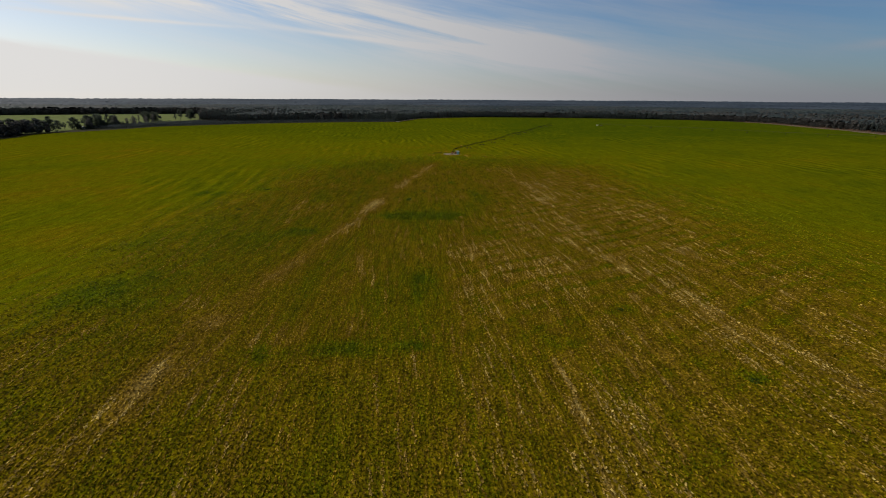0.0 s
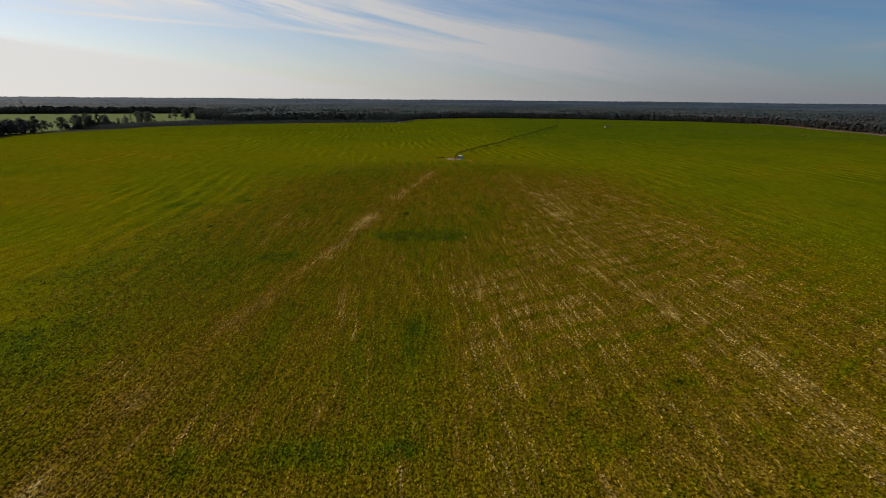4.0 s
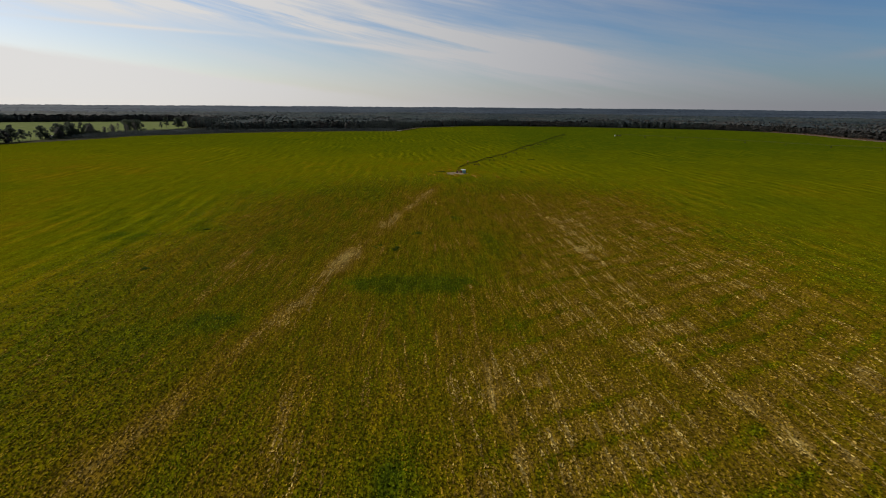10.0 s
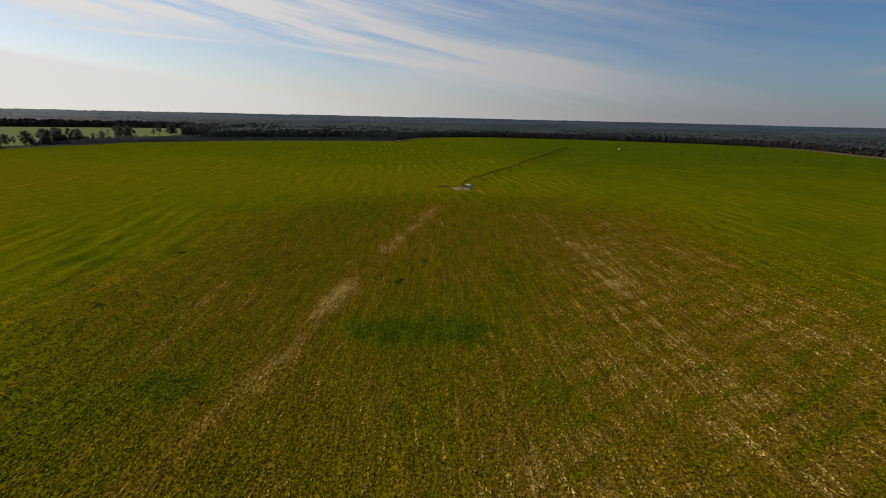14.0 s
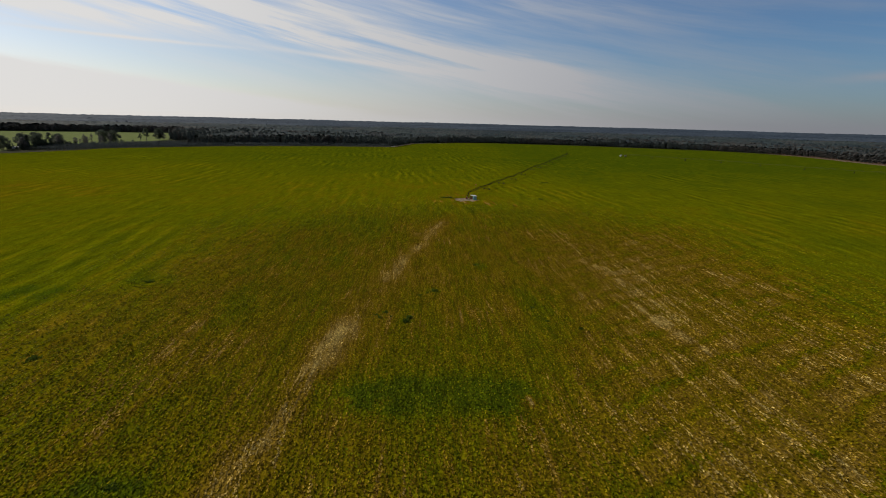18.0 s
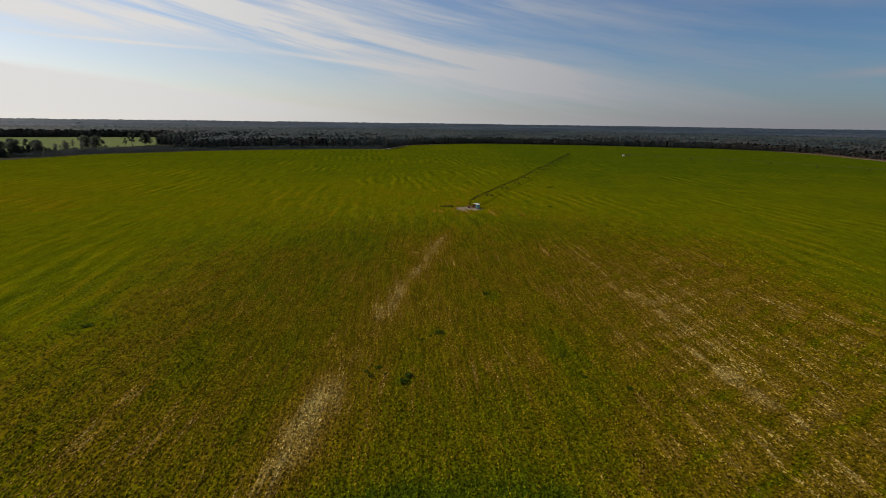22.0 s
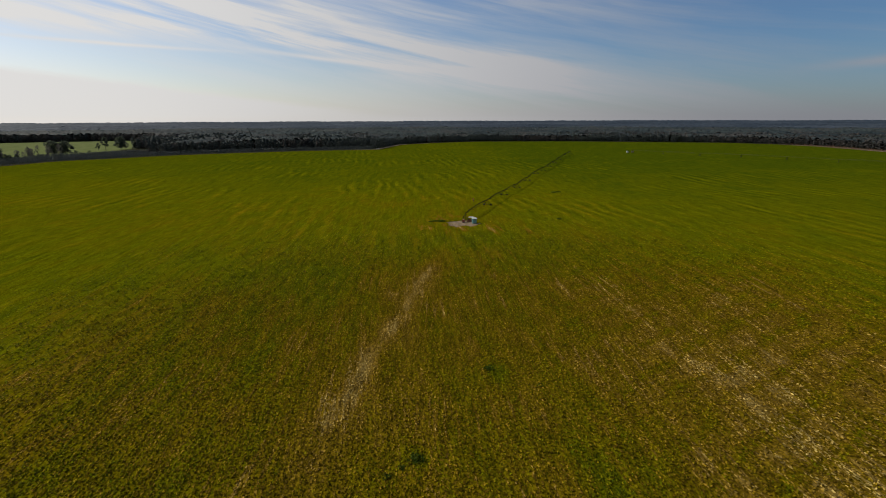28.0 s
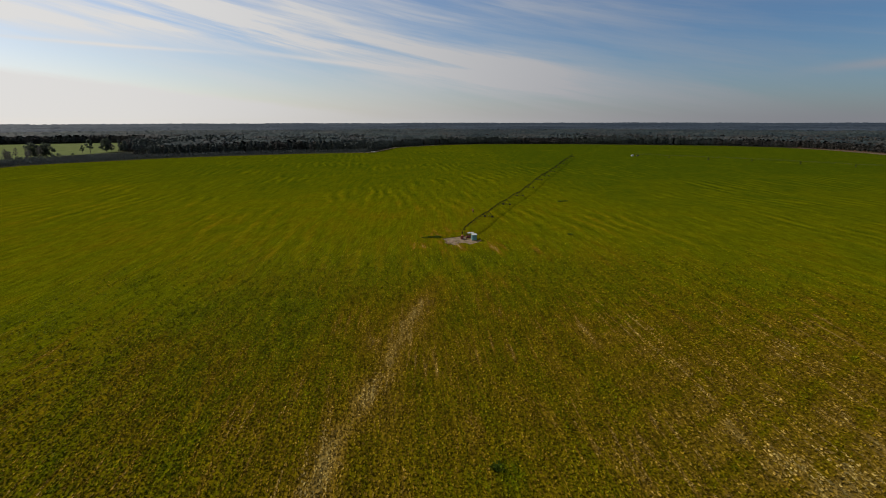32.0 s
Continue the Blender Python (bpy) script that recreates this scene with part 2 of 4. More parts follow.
PALE = [(26, 90, 12, 3, .5), (64, 152, 16, 5, .35), (59, 174, 10, 4, .3), (56, 270, 18, 3.5, .55), (53, 314, 14, 4, .35), (74, 325, 12, 5, .35), (50, 350, 12, 3, .3), (35, 374, 10, 2.5, .35),
        (99, 313, 14, 5, .3), (91, 170, 14, 5, .3), (74, 118, 18, 5, .35), (24, 302, 8, 2, .3), (0, 278, 6, 1.2, .6), (-52, 343, 10, 1.5, .35), (-22, 375, 12, 1.6, .4), (-28, 170, 18, 2.2, .3), (13, 165, 18, 2.5, .3), (62, 206, 10, 4, .35),
        (-4, 486, 6, 2.5, .9), (4, 490, 8, 1.5, .6), (-10, 462, 5, 3, .6), (22, 458, 12, 1.5, .6), (40, 452, 14, 1.2, .5)]


def beside(line, x, y):
    """Distance from a line of points."""
    best = np.full(np.asarray(x, float).shape, 1e9)
    for (x0, y0), (x1, y1) in zip(line, line[1:]):
        dx, dy = x1 - x0, y1 - y0
        k = np.clip(((x - x0) * dx + (y - y0) * dy) / (dx * dx + dy * dy), 0, 1)
        best = np.minimum(best, np.hypot(x - x0 - k * dx, y - y0 - k * dy))
    return best


def spots(table, x, y):
    total = np.zeros(np.asarray(x, float).shape)
    for px, py, length, width, turn, power in table:
        c, s = math.cos(radians(turn)), math.sin(radians(turn))
        dx, dy = x - px, y - py
        along, across = (-s * dx + c * dy) / length, (c * dx + s * dy) / width
        total = total + power * np.exp(-(along ** 2) ** 1.5 - (across ** 2) ** 1.2)
    return total


PIVOT = (11.4, 481.1)


def dryness(x, y, rows=0.0, fine=1.0):
    """How far the crop has turned: 0 lush green, 1 bleached straw, with a sideways shift for the light; fine: how much
    of the row-wide streaks is told.
    """
    c, s = math.cos(ROW_TURN), math.sin(ROW_TURN)
    across, along = c * x + s * y, -s * x + c * y
    # lower to the right: imitates the crop looking darker away from the sun
    base = 0.26 + 0.06 * (1 - ease(y, 60, 170)) + 0.05 * np.exp(-((y - 330) / 50) ** 2) * (1 - ease(np.abs(x), 60, 140)) - 0.17 * ease(y, 380, 900) - 0.04 * ease(-x, 70, 160) + 0.02 * ease(-x, 120, 350) - 0.07 * ease(x, 70, 140) - 0.02 * ease(x, 140, 260) + 0.025 * ease(-x, 80, 200)
    rim = 2 + 26 * ease(y, 170, 270) + 8 * (cloudy(x, y, 18, 15, 2) - 0.5)
    tan_side = ease(x, rim - 12, rim + 24) * (1 - ease(x, 95, 155)) * (1 - 0.35 * ease(y, 230, 320)) * (1 - ease(y, 320, 440)) * (0.3 + 0.7 * ease(y, 80, 160))
    ragged = cloudy(across, along * 0.25, 7.0, 3) - 0.5
    streak = cloudy(across, along * 0.09, 1.1, 21, 2) - 0.5
    blot = cloudy(x, y, 48.0, 11) - 0.5
    # faint lanes along the rows, clearest far out to the right; slanting darker lines through the tan side
    lanes = cloudy(across, along * 0.08, 3.4, 71, 2)
    crests = 0.16 * ease(lanes, 0.50, 0.78) * ease(x, 110, 190) * (1 - ease(x, 480, 600)) * ease(y, 400, 500) * (1 - ease(y, 640, 820)) * ease(cloudy(x, y, 70, 87, 2), 0.3, 0.55)
    rings = crests + 0.20 * (lanes - 0.5) * np.maximum(ease(np.abs(x), 50, 130), ease(y, 400, 480)) * (1 - 0.5 * ease(y, 700, 900))
    slant = (-0.545 * x + 0.839 * y + 9 * cloudy(x, y, 26, 75, 3)) / 9.0
    lines = tan_side * (0.08 - 0.30 * np.clip(np.sin(slant * 2 * math.pi + 3 * cloudy(x, y, 40, 76, 2)), 0, 1) ** 2) * ease(cloudy(x, y, 16, 77, 2), 0.15, 0.55)
    row = np.round(across / ROW_GAP)
    bare = ease(value_noise(row * 7.7, along / 12.0, 47) + 0.06 * tan_side, 0.60, 0.84) * ease(cloudy(across, along * 0.4, 14, 49, 2) + 0.26 * tan_side + 0.10 * (1 - ease(y, 70, 150)) - 0.20 * ease(y, 170, 330), 0.46, 0.68)
    near = 1 - 0.55 * ease(y, 380, 560)
    off = beside(TRACK, x, y)
    track = (0.21 * np.exp(-(off / 6.0) ** 2) + 0.14 * np.exp(-(off / 2.4) ** 2)) * (0.4 + 0.6 * ease(cloudy(x, y, 17, 85, 3), 0.36, 0.60)) * (1 - 0.8 * ease(y, 385, 430))
    worn = 0.50 * (spots(DRY, x, y) + spots(DRY_RIGHT, x, y) + spots([(px, py, length, width, 7.5, power) for px, py, length, width, power in PALE], x, y))
    worn = worn * np.clip(4.6 * (cloudy(across, along * 0.08, 0.95, 41, 2) - 0.36), 0.05, 1.9)
    lush = spots(LUSH, x, y) * np.clip(2.2 * cloudy(x, y, 3.5, 83, 2) - 0.2, 0.2, 1.5)
    out = base - 0.02 * ease(-x, 30, 90) * (1 - ease(y, 400, 520)) + 0.19 * tan_side + near * (fine * (0.28 * ragged + 0.20 * streak) + 0.24 * blot + rows * 0.36 * bare + 0.02 * (1 - ease(y, 300, 460)) * (1 - ease(np.abs(x), 120, 220))) + fine * rings + lines + track + worn - 0.62 * lush
    return np.clip(out, 0.0, 1.0)


# ---- mesh helpers ----
def part(name, bm, material, parent=None, label=""):
    me = bpy.data.meshes.new(name)
    bm.to_mesh(me)
    bm.free()
    me.materials.append(material)
    ob = new(name, me)
    if parent:
        ob.parent = parent
    if label:
        ob["label"] = label
    return ob


def raw_mesh(name, verts, faces, material, values=None):
    """A mesh from arrays: verts (n, 3), faces (m, k); values are named float arrays, one number a vertex."""
    verts, faces = np.asarray(verts, np.float32), np.asarray(faces, np.int32)
    me = bpy.data.meshes.new(name)
    me.vertices.add(len(verts))
    me.vertices.foreach_set("co", verts.ravel())
    me.loops.add(faces.size)
    me.loops.foreach_set("vertex_index", faces.ravel())
    me.polygons.add(len(faces))
    me.polygons.foreach_set("loop_start", np.arange(0, faces.size, faces.shape[1], dtype=np.int32))
    me.update(calc_edges=True)
    for key, array in (values or {}).items():
        layer = me.attributes.new(key, "FLOAT", "POINT")
        layer.data.foreach_set("value", np.asarray(array, np.float32).ravel())
    me.materials.append(material)
    return new(name, me)


def grid_faces(nx, ny, keep=None):
    i = np.arange((nx - 1) * (ny - 1))
    a = (i // (nx - 1)) * nx + i % (nx - 1)
    f = np.stack([a, a + 1, a + nx + 1, a + nx], 1)
    return f if keep is None else f[keep(f)]


def smooth_shade(ob):
    ob.data.polygons.foreach_set("use_smooth", np.ones(len(ob.data.polygons), bool))
    return ob


# ---- materials ----
def surface(name, build, rough=0.8, metal=0.0, bump=0.0, bump_scale=4.0, thin=0.0, gloss=0.25, deep=0.3, lodged=False):
    m = bpy.data.materials.new(name)
    m.use_nodes = True
    n = Net(m.node_tree)
    at = n.node("ShaderNodeNewGeometry").outputs["Position"]
    bsdf = n.node("ShaderNodeBsdfPrincipled", {"Roughness": rough, "Metallic": metal, "Specular IOR Level": gloss})
    colour = build(n, at)
    n.tree.links.new(colour, bsdf.inputs["Base Color"])
    if bump:
        h = n.noise(at, bump_scale, 4.0)
        if lodged:
            h = n.math("MULTIPLY_ADD", n.noise(n.stretch(at, (1.0, 0.3, 0.3), -ROW_TURN), 0.3, 3.0, 0.55), 2.0, h)
        b = n.node("ShaderNodeBump", {"Strength": bump, "Height": h, "Distance": deep})
        n.tree.links.new(b.outputs[0], bsdf.inputs["Normal"])
    shader = bsdf.outputs[0]
    if thin:
        glow = n.node("ShaderNodeBsdfTranslucent", {0: colour})
        shader = n.node("ShaderNodeMixShader", {0: thin, 1: shader, 2: glow.outputs[0]}).outputs[0]
    n.node("ShaderNodeOutputMaterial", {0: shader})
    return m


def worn_paint(name, colour, dirt=(0.12, 0.09, 0.06), amount=0.35, rough=0.5, metal=0.0, gloss=0.25):
    def build(n, at):
        spots_ = n.smooth(n.noise(at, 1.7, 5.0), 0.45, 0.75)
        fine = n.noise(at, 14.0, 3.0)
        base = n.mix(n.math("MULTIPLY", fine, 0.25), colour, tuple(0.7 * c for c in colour))
        return n.mix(n.math("MULTIPLY", spots_, amount), base, dirt)
    return surface(name, build, rough, metal, 0.1, 20.0, 0.0, gloss)


LEAF_STOPS = [(0.0, (0.0380, 0.0540, 0.0017)), (0.2, (0.0722, 0.0764, 0.0010)), (0.4, (0.0970, 0.0715, 0.0017)), (0.6, (0.1220, 0.0765, 0.0066)), (0.82, (0.1860, 0.1270, 0.0300)), (1.0, (0.2602, 0.1972, 0.0604))]


SHADED_STOPS = [(at_, tuple(0.90 * c for c in col)) for at_, col in LEAF_STOPS]     # leaf colours darkened by the shade plants cast on each other


def crop_colour(n, at, island):
    dry = n.node("ShaderNodeAttribute", attribute_name="dry").outputs["Fac"]

    def along(ratio, scale, detail, rough):
        """Noise about zero, drawn out along the rows."""
        return n.math("SUBTRACT", n.noise(n.stretch(at, (1.0, ratio, 0.3), -ROW_TURN), scale, detail, rough), 0.5)

    thin = n.smooth(n.noise(n.stretch(at, (1.0, 0.05, 0.3), -ROW_TURN), 0.95, 2.0, 0.5), 0.52, 0.70)
    where = n.math("MULTIPLY", n.smooth(n.noise(at, 0.035, 3.0, 0.6), 0.40, 0.62), n.smooth(dry, 0.16, 0.40))
    x = n.math("MULTIPLY_ADD", n.math("MULTIPLY", thin, where), 0.34, dry)
    if island:
        terms = ((along(0.35, 0.28, 4.0, 0.65), 0.20), (along(0.4, 0.8, 2.0, 0.6), 0.26), (along(0.08, 1.1, 2.0, 0.5), 0.24))
    else:
        # lanes a few metres wide, dashes along the rows, single clumps
        terms = ((along(0.14, 0.20, 2.0, 0.5), 0.26), (along(0.10, 0.75, 3.0, 0.6), 0.20), (along(0.45, 1.3, 3.0, 0.65), 0.18), (along(1.0, 0.05, 3.0, 0.6), 0.16))
    for noise_, amount in terms:
        x = n.math("MULTIPLY_ADD", noise_, amount, x)
    if not island:
        # lodged crests between the drill widths, ten metres apart, in broken fields; lit tops and shaded troughs
        # painted in
        px, py, pz = n.node("ShaderNodeSeparateXYZ", {0: at}).outputs
        across = n.math("MULTIPLY_ADD", px, math.cos(ROW_TURN), n.math("MULTIPLY", py, math.sin(ROW_TURN)))
        sway = n.math("MULTIPLY", n.noise(n.stretch(at, (1.0, 0.4, 0.3), -ROW_TURN), 0.03, 3.0, 0.6), 14.0)
        wave = n.math("SINE", n.math("MULTIPLY_ADD", across, 2 * math.pi / 10.0, sway))
        there = n.math("MULTIPLY", n.smooth(n.noise(at, 0.011, 2.0, 0.5), 0.42, 0.62), n.smooth(n.noise(n.stretch(at, (1.0, 0.3, 0.3), -ROW_TURN), 0.07, 2.0, 0.5), 0.35, 0.6))
        crest = n.math("MULTIPLY", n.math("MULTIPLY_ADD", n.smooth(wave, 0.1, 1.0), 1.3, n.math("MULTIPLY", n.smooth(wave, -0.4, -1.0), -0.7)), there)
        x = n.math("MULTIPLY_ADD", crest, 0.07, x)
        shade = n.math("MULTIPLY_ADD", n.smooth(n.noise(at, 2.4, 2.0, 0.6), 0.3, 0.7), 0.7, n.math("MULTIPLY_ADD", crest, 0.18, 0.64))
    else:
        own = n.node("ShaderNodeNewGeometry").outputs["Random Per Island"]
        x = n.math("MULTIPLY_ADD", n.math("SUBTRACT", own, 0.5), 0.26, x)
        shade = n.math("MULTIPLY_ADD", n.math("POWER", n.math("FRACT", n.math("MULTIPLY", own, 37.0)), 1.6), 1.75, 0.66)
    # row streaks, and a mottle that paints in the shading of the crop's relief
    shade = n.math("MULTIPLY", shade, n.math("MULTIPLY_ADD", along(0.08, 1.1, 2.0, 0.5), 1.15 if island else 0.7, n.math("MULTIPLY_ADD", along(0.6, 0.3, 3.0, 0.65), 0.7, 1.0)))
    col = n.ramp(x, LEAF_STOPS if island else SHADED_STOPS)
    return n.mix(1.0, col, n.node("ShaderNodeCombineXYZ", {0: shade, 1: shade, 2: shade}).outputs[0], "MULTIPLY")


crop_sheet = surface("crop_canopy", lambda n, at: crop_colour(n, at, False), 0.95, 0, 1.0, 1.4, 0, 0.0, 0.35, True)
crop_leaf = surface("crop_leaf", lambda n, at: crop_colour(n, at, True), 0.9, thin=0.4, gloss=0.03)


def ground_colour(n, at):
    zone = n.node("ShaderNodeAttribute", attribute_name="grass").outputs["Fac"]
    red = n.node("ShaderNodeAttribute", attribute_name="clay").outputs["Fac"]
    litter = n.ramp(n.noise(at, 0.15, 5.0), [(0.3, (0.022, 0.024, 0.016)), (0.7, (0.045, 0.042, 0.028))])
    grass = n.ramp(n.noise(at, 0.05, 6.0, 0.6), [(0.3, (0.0720, 0.0905, 0.0330)), (0.55, (0.0970, 0.1146, 0.0450)), (0.75, (0.1386, 0.1405, 0.0750))])
    clay = n.ramp(n.noise(at, 0.3, 5.0), [(0.3, (0.055, 0.040, 0.028)), (0.7, (0.100, 0.074, 0.052))])
    return n.mix(red, n.mix(zone, litter, grass), clay)


ground_mat = surface("earth_and_grass", ground_colour, 0.95, 0, 0.5, 0.7, 0, 0.0)


def tree_colour(stops, size=0.3):
    def build(n, at):
        own = n.node("ShaderNodeNewGeometry").outputs["Random Per Island"]
        k = n.math("ADD", n.math("MULTIPLY", own, 0.45), n.math("MULTIPLY", n.noise(at, size, 4.0, 0.6), 0.55))
        return n.ramp(k, stops)
    return build


pine_mat = surface("pine_needles", tree_colour([(0.2, (0.062, 0.078, 0.082)), (0.5, (0.086, 0.103, 0.100)), (0.8, (0.120, 0.134, 0.116))]), 0.75, gloss=0.06, thin=0.72)
hardwood_mat = surface("winter_hardwood", tree_colour([(0.2, (0.050, 0.052, 0.052)), (0.5, (0.072, 0.071, 0.067)), (0.8, (0.108, 0.098, 0.088))]), 0.75, gloss=0.06, thin=0.6)
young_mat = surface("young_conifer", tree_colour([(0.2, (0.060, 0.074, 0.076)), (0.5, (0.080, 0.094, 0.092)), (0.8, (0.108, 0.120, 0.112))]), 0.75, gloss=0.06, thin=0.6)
leaf_mat = surface("oak_leaves", tree_colour([(0.2, (0.034, 0.044, 0.036)), (0.5, (0.050, 0.062, 0.046)), (0.8, (0.070, 0.080, 0.056))]), 0.9, gloss=0.02, thin=0.7)
weed_mat = surface("weed_leaves", tree_colour([(0.2, (0.026, 0.046, 0.005)), (0.5, (0.045, 0.070, 0.007)), (0.8, (0.08, 0.10, 0.015))], 2.0), 0.9, gloss=0.02, thin=0.4)
brush_mat = surface("dry_brush", tree_colour([(0.2, (0.06, 0.035, 0.022)), (0.5, (0.11, 0.06, 0.038)), (0.8, (0.18, 0.11, 0.075))]), 0.95, gloss=0.03)
bark_mat = surface("bark", lambda n, at: n.ramp(n.noise(n.stretch(at, (1, 1, 0.2)), 3.0, 5.0), [(0.3, (0.05, 0.04, 0.03)), (0.7, (0.13, 0.11, 0.09))]), 0.9, 0, 0.4, 6.0)


def canopy_colour(n, at):
    """Dark pines tinted blue to stand in for haze, grey-brown bare hardwoods and a little green, stand by stand and
    crown by crown.
    """
    stand = n.node("ShaderNodeAttribute", attribute_name="stand").outputs["Fac"]
    crown = n.noise(at, 0.09, 3.0, 0.7)
    patch = n.noise(at, 0.0055, 4.0, 0.6)
    k = n.math("ADD", n.math("MULTIPLY", stand, 0.5), n.math("ADD", n.math("MULTIPLY", crown, 0.35), n.math("MULTIPLY", n.math("SUBTRACT", patch, 0.5), 0.9)))
    pines = n.ramp(k, [(0.1, (0.0110, 0.0165, 0.0190)), (0.4, (0.0195, 0.0275, 0.0300)), (0.65, (0.0330, 0.0415, 0.0400)), (0.95, (0.0560, 0.0610, 0.0520))])
    brown = n.ramp(k, [(0.2, (0.0210, 0.0215, 0.0220)), (0.9, (0.0600, 0.0550, 0.0490))])
    return n.mix(n.math("MULTIPLY", n.smooth(n.noise(at, 0.009, 3.0, 0.6), 0.48, 0.62), 0.7), pines, brown)


canopy_mat = surface("woodland_canopy", canopy_colour, 0.8, gloss=0.03)


def far_haze_colour(n, at):
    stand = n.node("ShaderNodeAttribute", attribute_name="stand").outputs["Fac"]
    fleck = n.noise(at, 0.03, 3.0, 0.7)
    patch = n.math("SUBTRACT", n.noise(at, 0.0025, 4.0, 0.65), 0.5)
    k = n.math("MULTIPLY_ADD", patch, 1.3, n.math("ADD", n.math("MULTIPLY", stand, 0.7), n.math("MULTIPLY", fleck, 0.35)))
    # blue-grey of the distant air is mixed into these treetop colours
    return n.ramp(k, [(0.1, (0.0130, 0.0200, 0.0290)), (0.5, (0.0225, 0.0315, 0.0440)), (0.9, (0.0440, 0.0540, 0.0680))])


far_mat = surface("hazed_woodland", far_haze_colour, 0.8, gloss=0.035)
steel = worn_paint("galvanised_steel", (0.016, 0.016, 0.015), (0.02, 0.016, 0.012), 0.4, 0.9, 0.0, 0.0)
pale_steel = worn_paint("dull_zinc_steel", (0.060, 0.068, 0.030), (0.05, 0.045, 0.025), 0.4, 0.8, 0.0, 0.04)
rubber = worn_paint("tyre_rubber", (0.020, 0.020, 0.020), (0.05, 0.04, 0.03), 0.5, 0.85)
roof_mat = worn_paint("white_roof_sheet", (0.38, 0.38, 0.375), (0.24, 0.19, 0.14), 0.4, 0.5)
teal_mat = worn_paint("teal_paint", (0.10, 0.22, 0.21), (0.10, 0.08, 0.06), 0.2, 0.45)
rust_mat = worn_paint("rusty_red_paint", (0.20, 0.055, 0.035), (0.05, 0.04, 0.035), 0.5, 0.6)
dark_mat = worn_paint("dark_machinery", (0.04, 0.035, 0.032), (0.14, 0.09, 0.06), 0.4, 0.6)
sand_mat = surface("pale_sandy_soil", lambda n, at: n.ramp(n.noise(at, 0.5, 6.0, 0.65), [(0.3, (0.09, 0.06, 0.034)), (0.5, (0.15, 0.105, 0.065)), (0.7, (0.24, 0.175, 0.115))]), 0.95, 0, 0.4, 2.0)

# ---- ground, crop canopy ----
def spread(lo, hi, step, reach, grow=1.16):
    """Even steps between lo and hi, then growing ones out to the reach on both sides."""
    mid = list(np.arange(lo, hi + step * 0.5, step))
    out, d, s = [], 0.0, step
    while d < reach:
        s *= grow
        d += s
        out.append(d)
    return np.array([lo - d for d in reversed(out)] + mid + [mid[-1] + d for d in out])


def build_ground():
    xs, ys = spread(-640, 780, 10, 4600), spread(560, 1600, 10, 4600)
    x, y = np.meshgrid(xs, ys)
    x, y = x.ravel(), y.ravel()
    grass = ease(-border(PASTURE, x, y), -6, 6)
    edge = border(FIELD, x, y)
    clay = ease(edge, -4, 4) * (1 - ease(edge, 26, 40)) * ease(x, 640, 690) * (1 - ease(y, 1190, 1260))
    ob = raw_mesh("ground", np.stack([x, y, lie(x, y)], 1), grid_faces(len(xs), len(ys)), ground_mat, {"grass": grass, "clay": clay})
    smooth_shade(ob)
    tagged(ob, "flat farmland with woodland litter, pasture grass and red clay margins", "ground", "", "structure")


def build_field():
    """The crop's canopy as one sheet of graded cells, ending at the field's outline."""
    xs = np.concatenate([np.arange(-580, -170, 6.0), np.arange(-170, -16, 2.0), np.arange(-16, 36, 0.8), np.arange(36, 170, 2.0), np.arange(170, 760, 6.0)])
    ys = np.concatenate([np.arange(-300, 40, 10.0), np.arange(40, 440, 2.0), np.arange(440, 456, 2.0), np.arange(456, 486, 0.8), np.arange(486, 520, 2.0), np.arange(520, 620, 2.5), np.arange(620, 1450, 5.0)])
    gx, gy = np.meshgrid(xs, ys)
    x, y = gx.ravel(), gy.ravel()
    keep = inside(FIELD, x, y)
    pad = ((x - 9.0) / 8.6) ** 2 + ((y - 470.8) / 8.6) ** 2 < 0.25 + 1.5 * cloudy(x, y, 5.0, 81, 2)
    faces = grid_faces(len(xs), len(ys), lambda f: keep[f].all(1) & ~pad[f].all(1))
    near = (1 - ease(np.abs(x), 90, 165)) * (1 - ease(y, 380, 440))
    dry = dryness(x, y, 0.0, 0.6 * near)
    height = 0.36 - 0.12 * stocked(x, y) + 0.10 * (cloudy(x, y, 4.0, 5) - 0.5)
    ob = raw_mesh("crop_field", np.stack([x, y, lie(x, y) + height], 1), faces, crop_sheet, {"dry": dry})
    smooth_shade(ob)
    tagged(ob, "wide field of ripening olive-green crop turning tan in strips", "crop field", "", "stuff")


def stocked(x, y):
    """Where single plants stand: 1 along the flown strip, fading out to the sides and ahead."""
    limit = 175 + 35 * ease(x, 0, 60) - 35 * ease(y, 300, 450) + 60 * (cloudy(x, y, 30, 91, 3) - 0.5)
    return ease(limit - np.abs(x), 0, 110) * ease(y, 8, 44) * (1 - ease(y + 60 * (cloudy(x, y, 30, 92, 3) - 0.5), 360, 520))


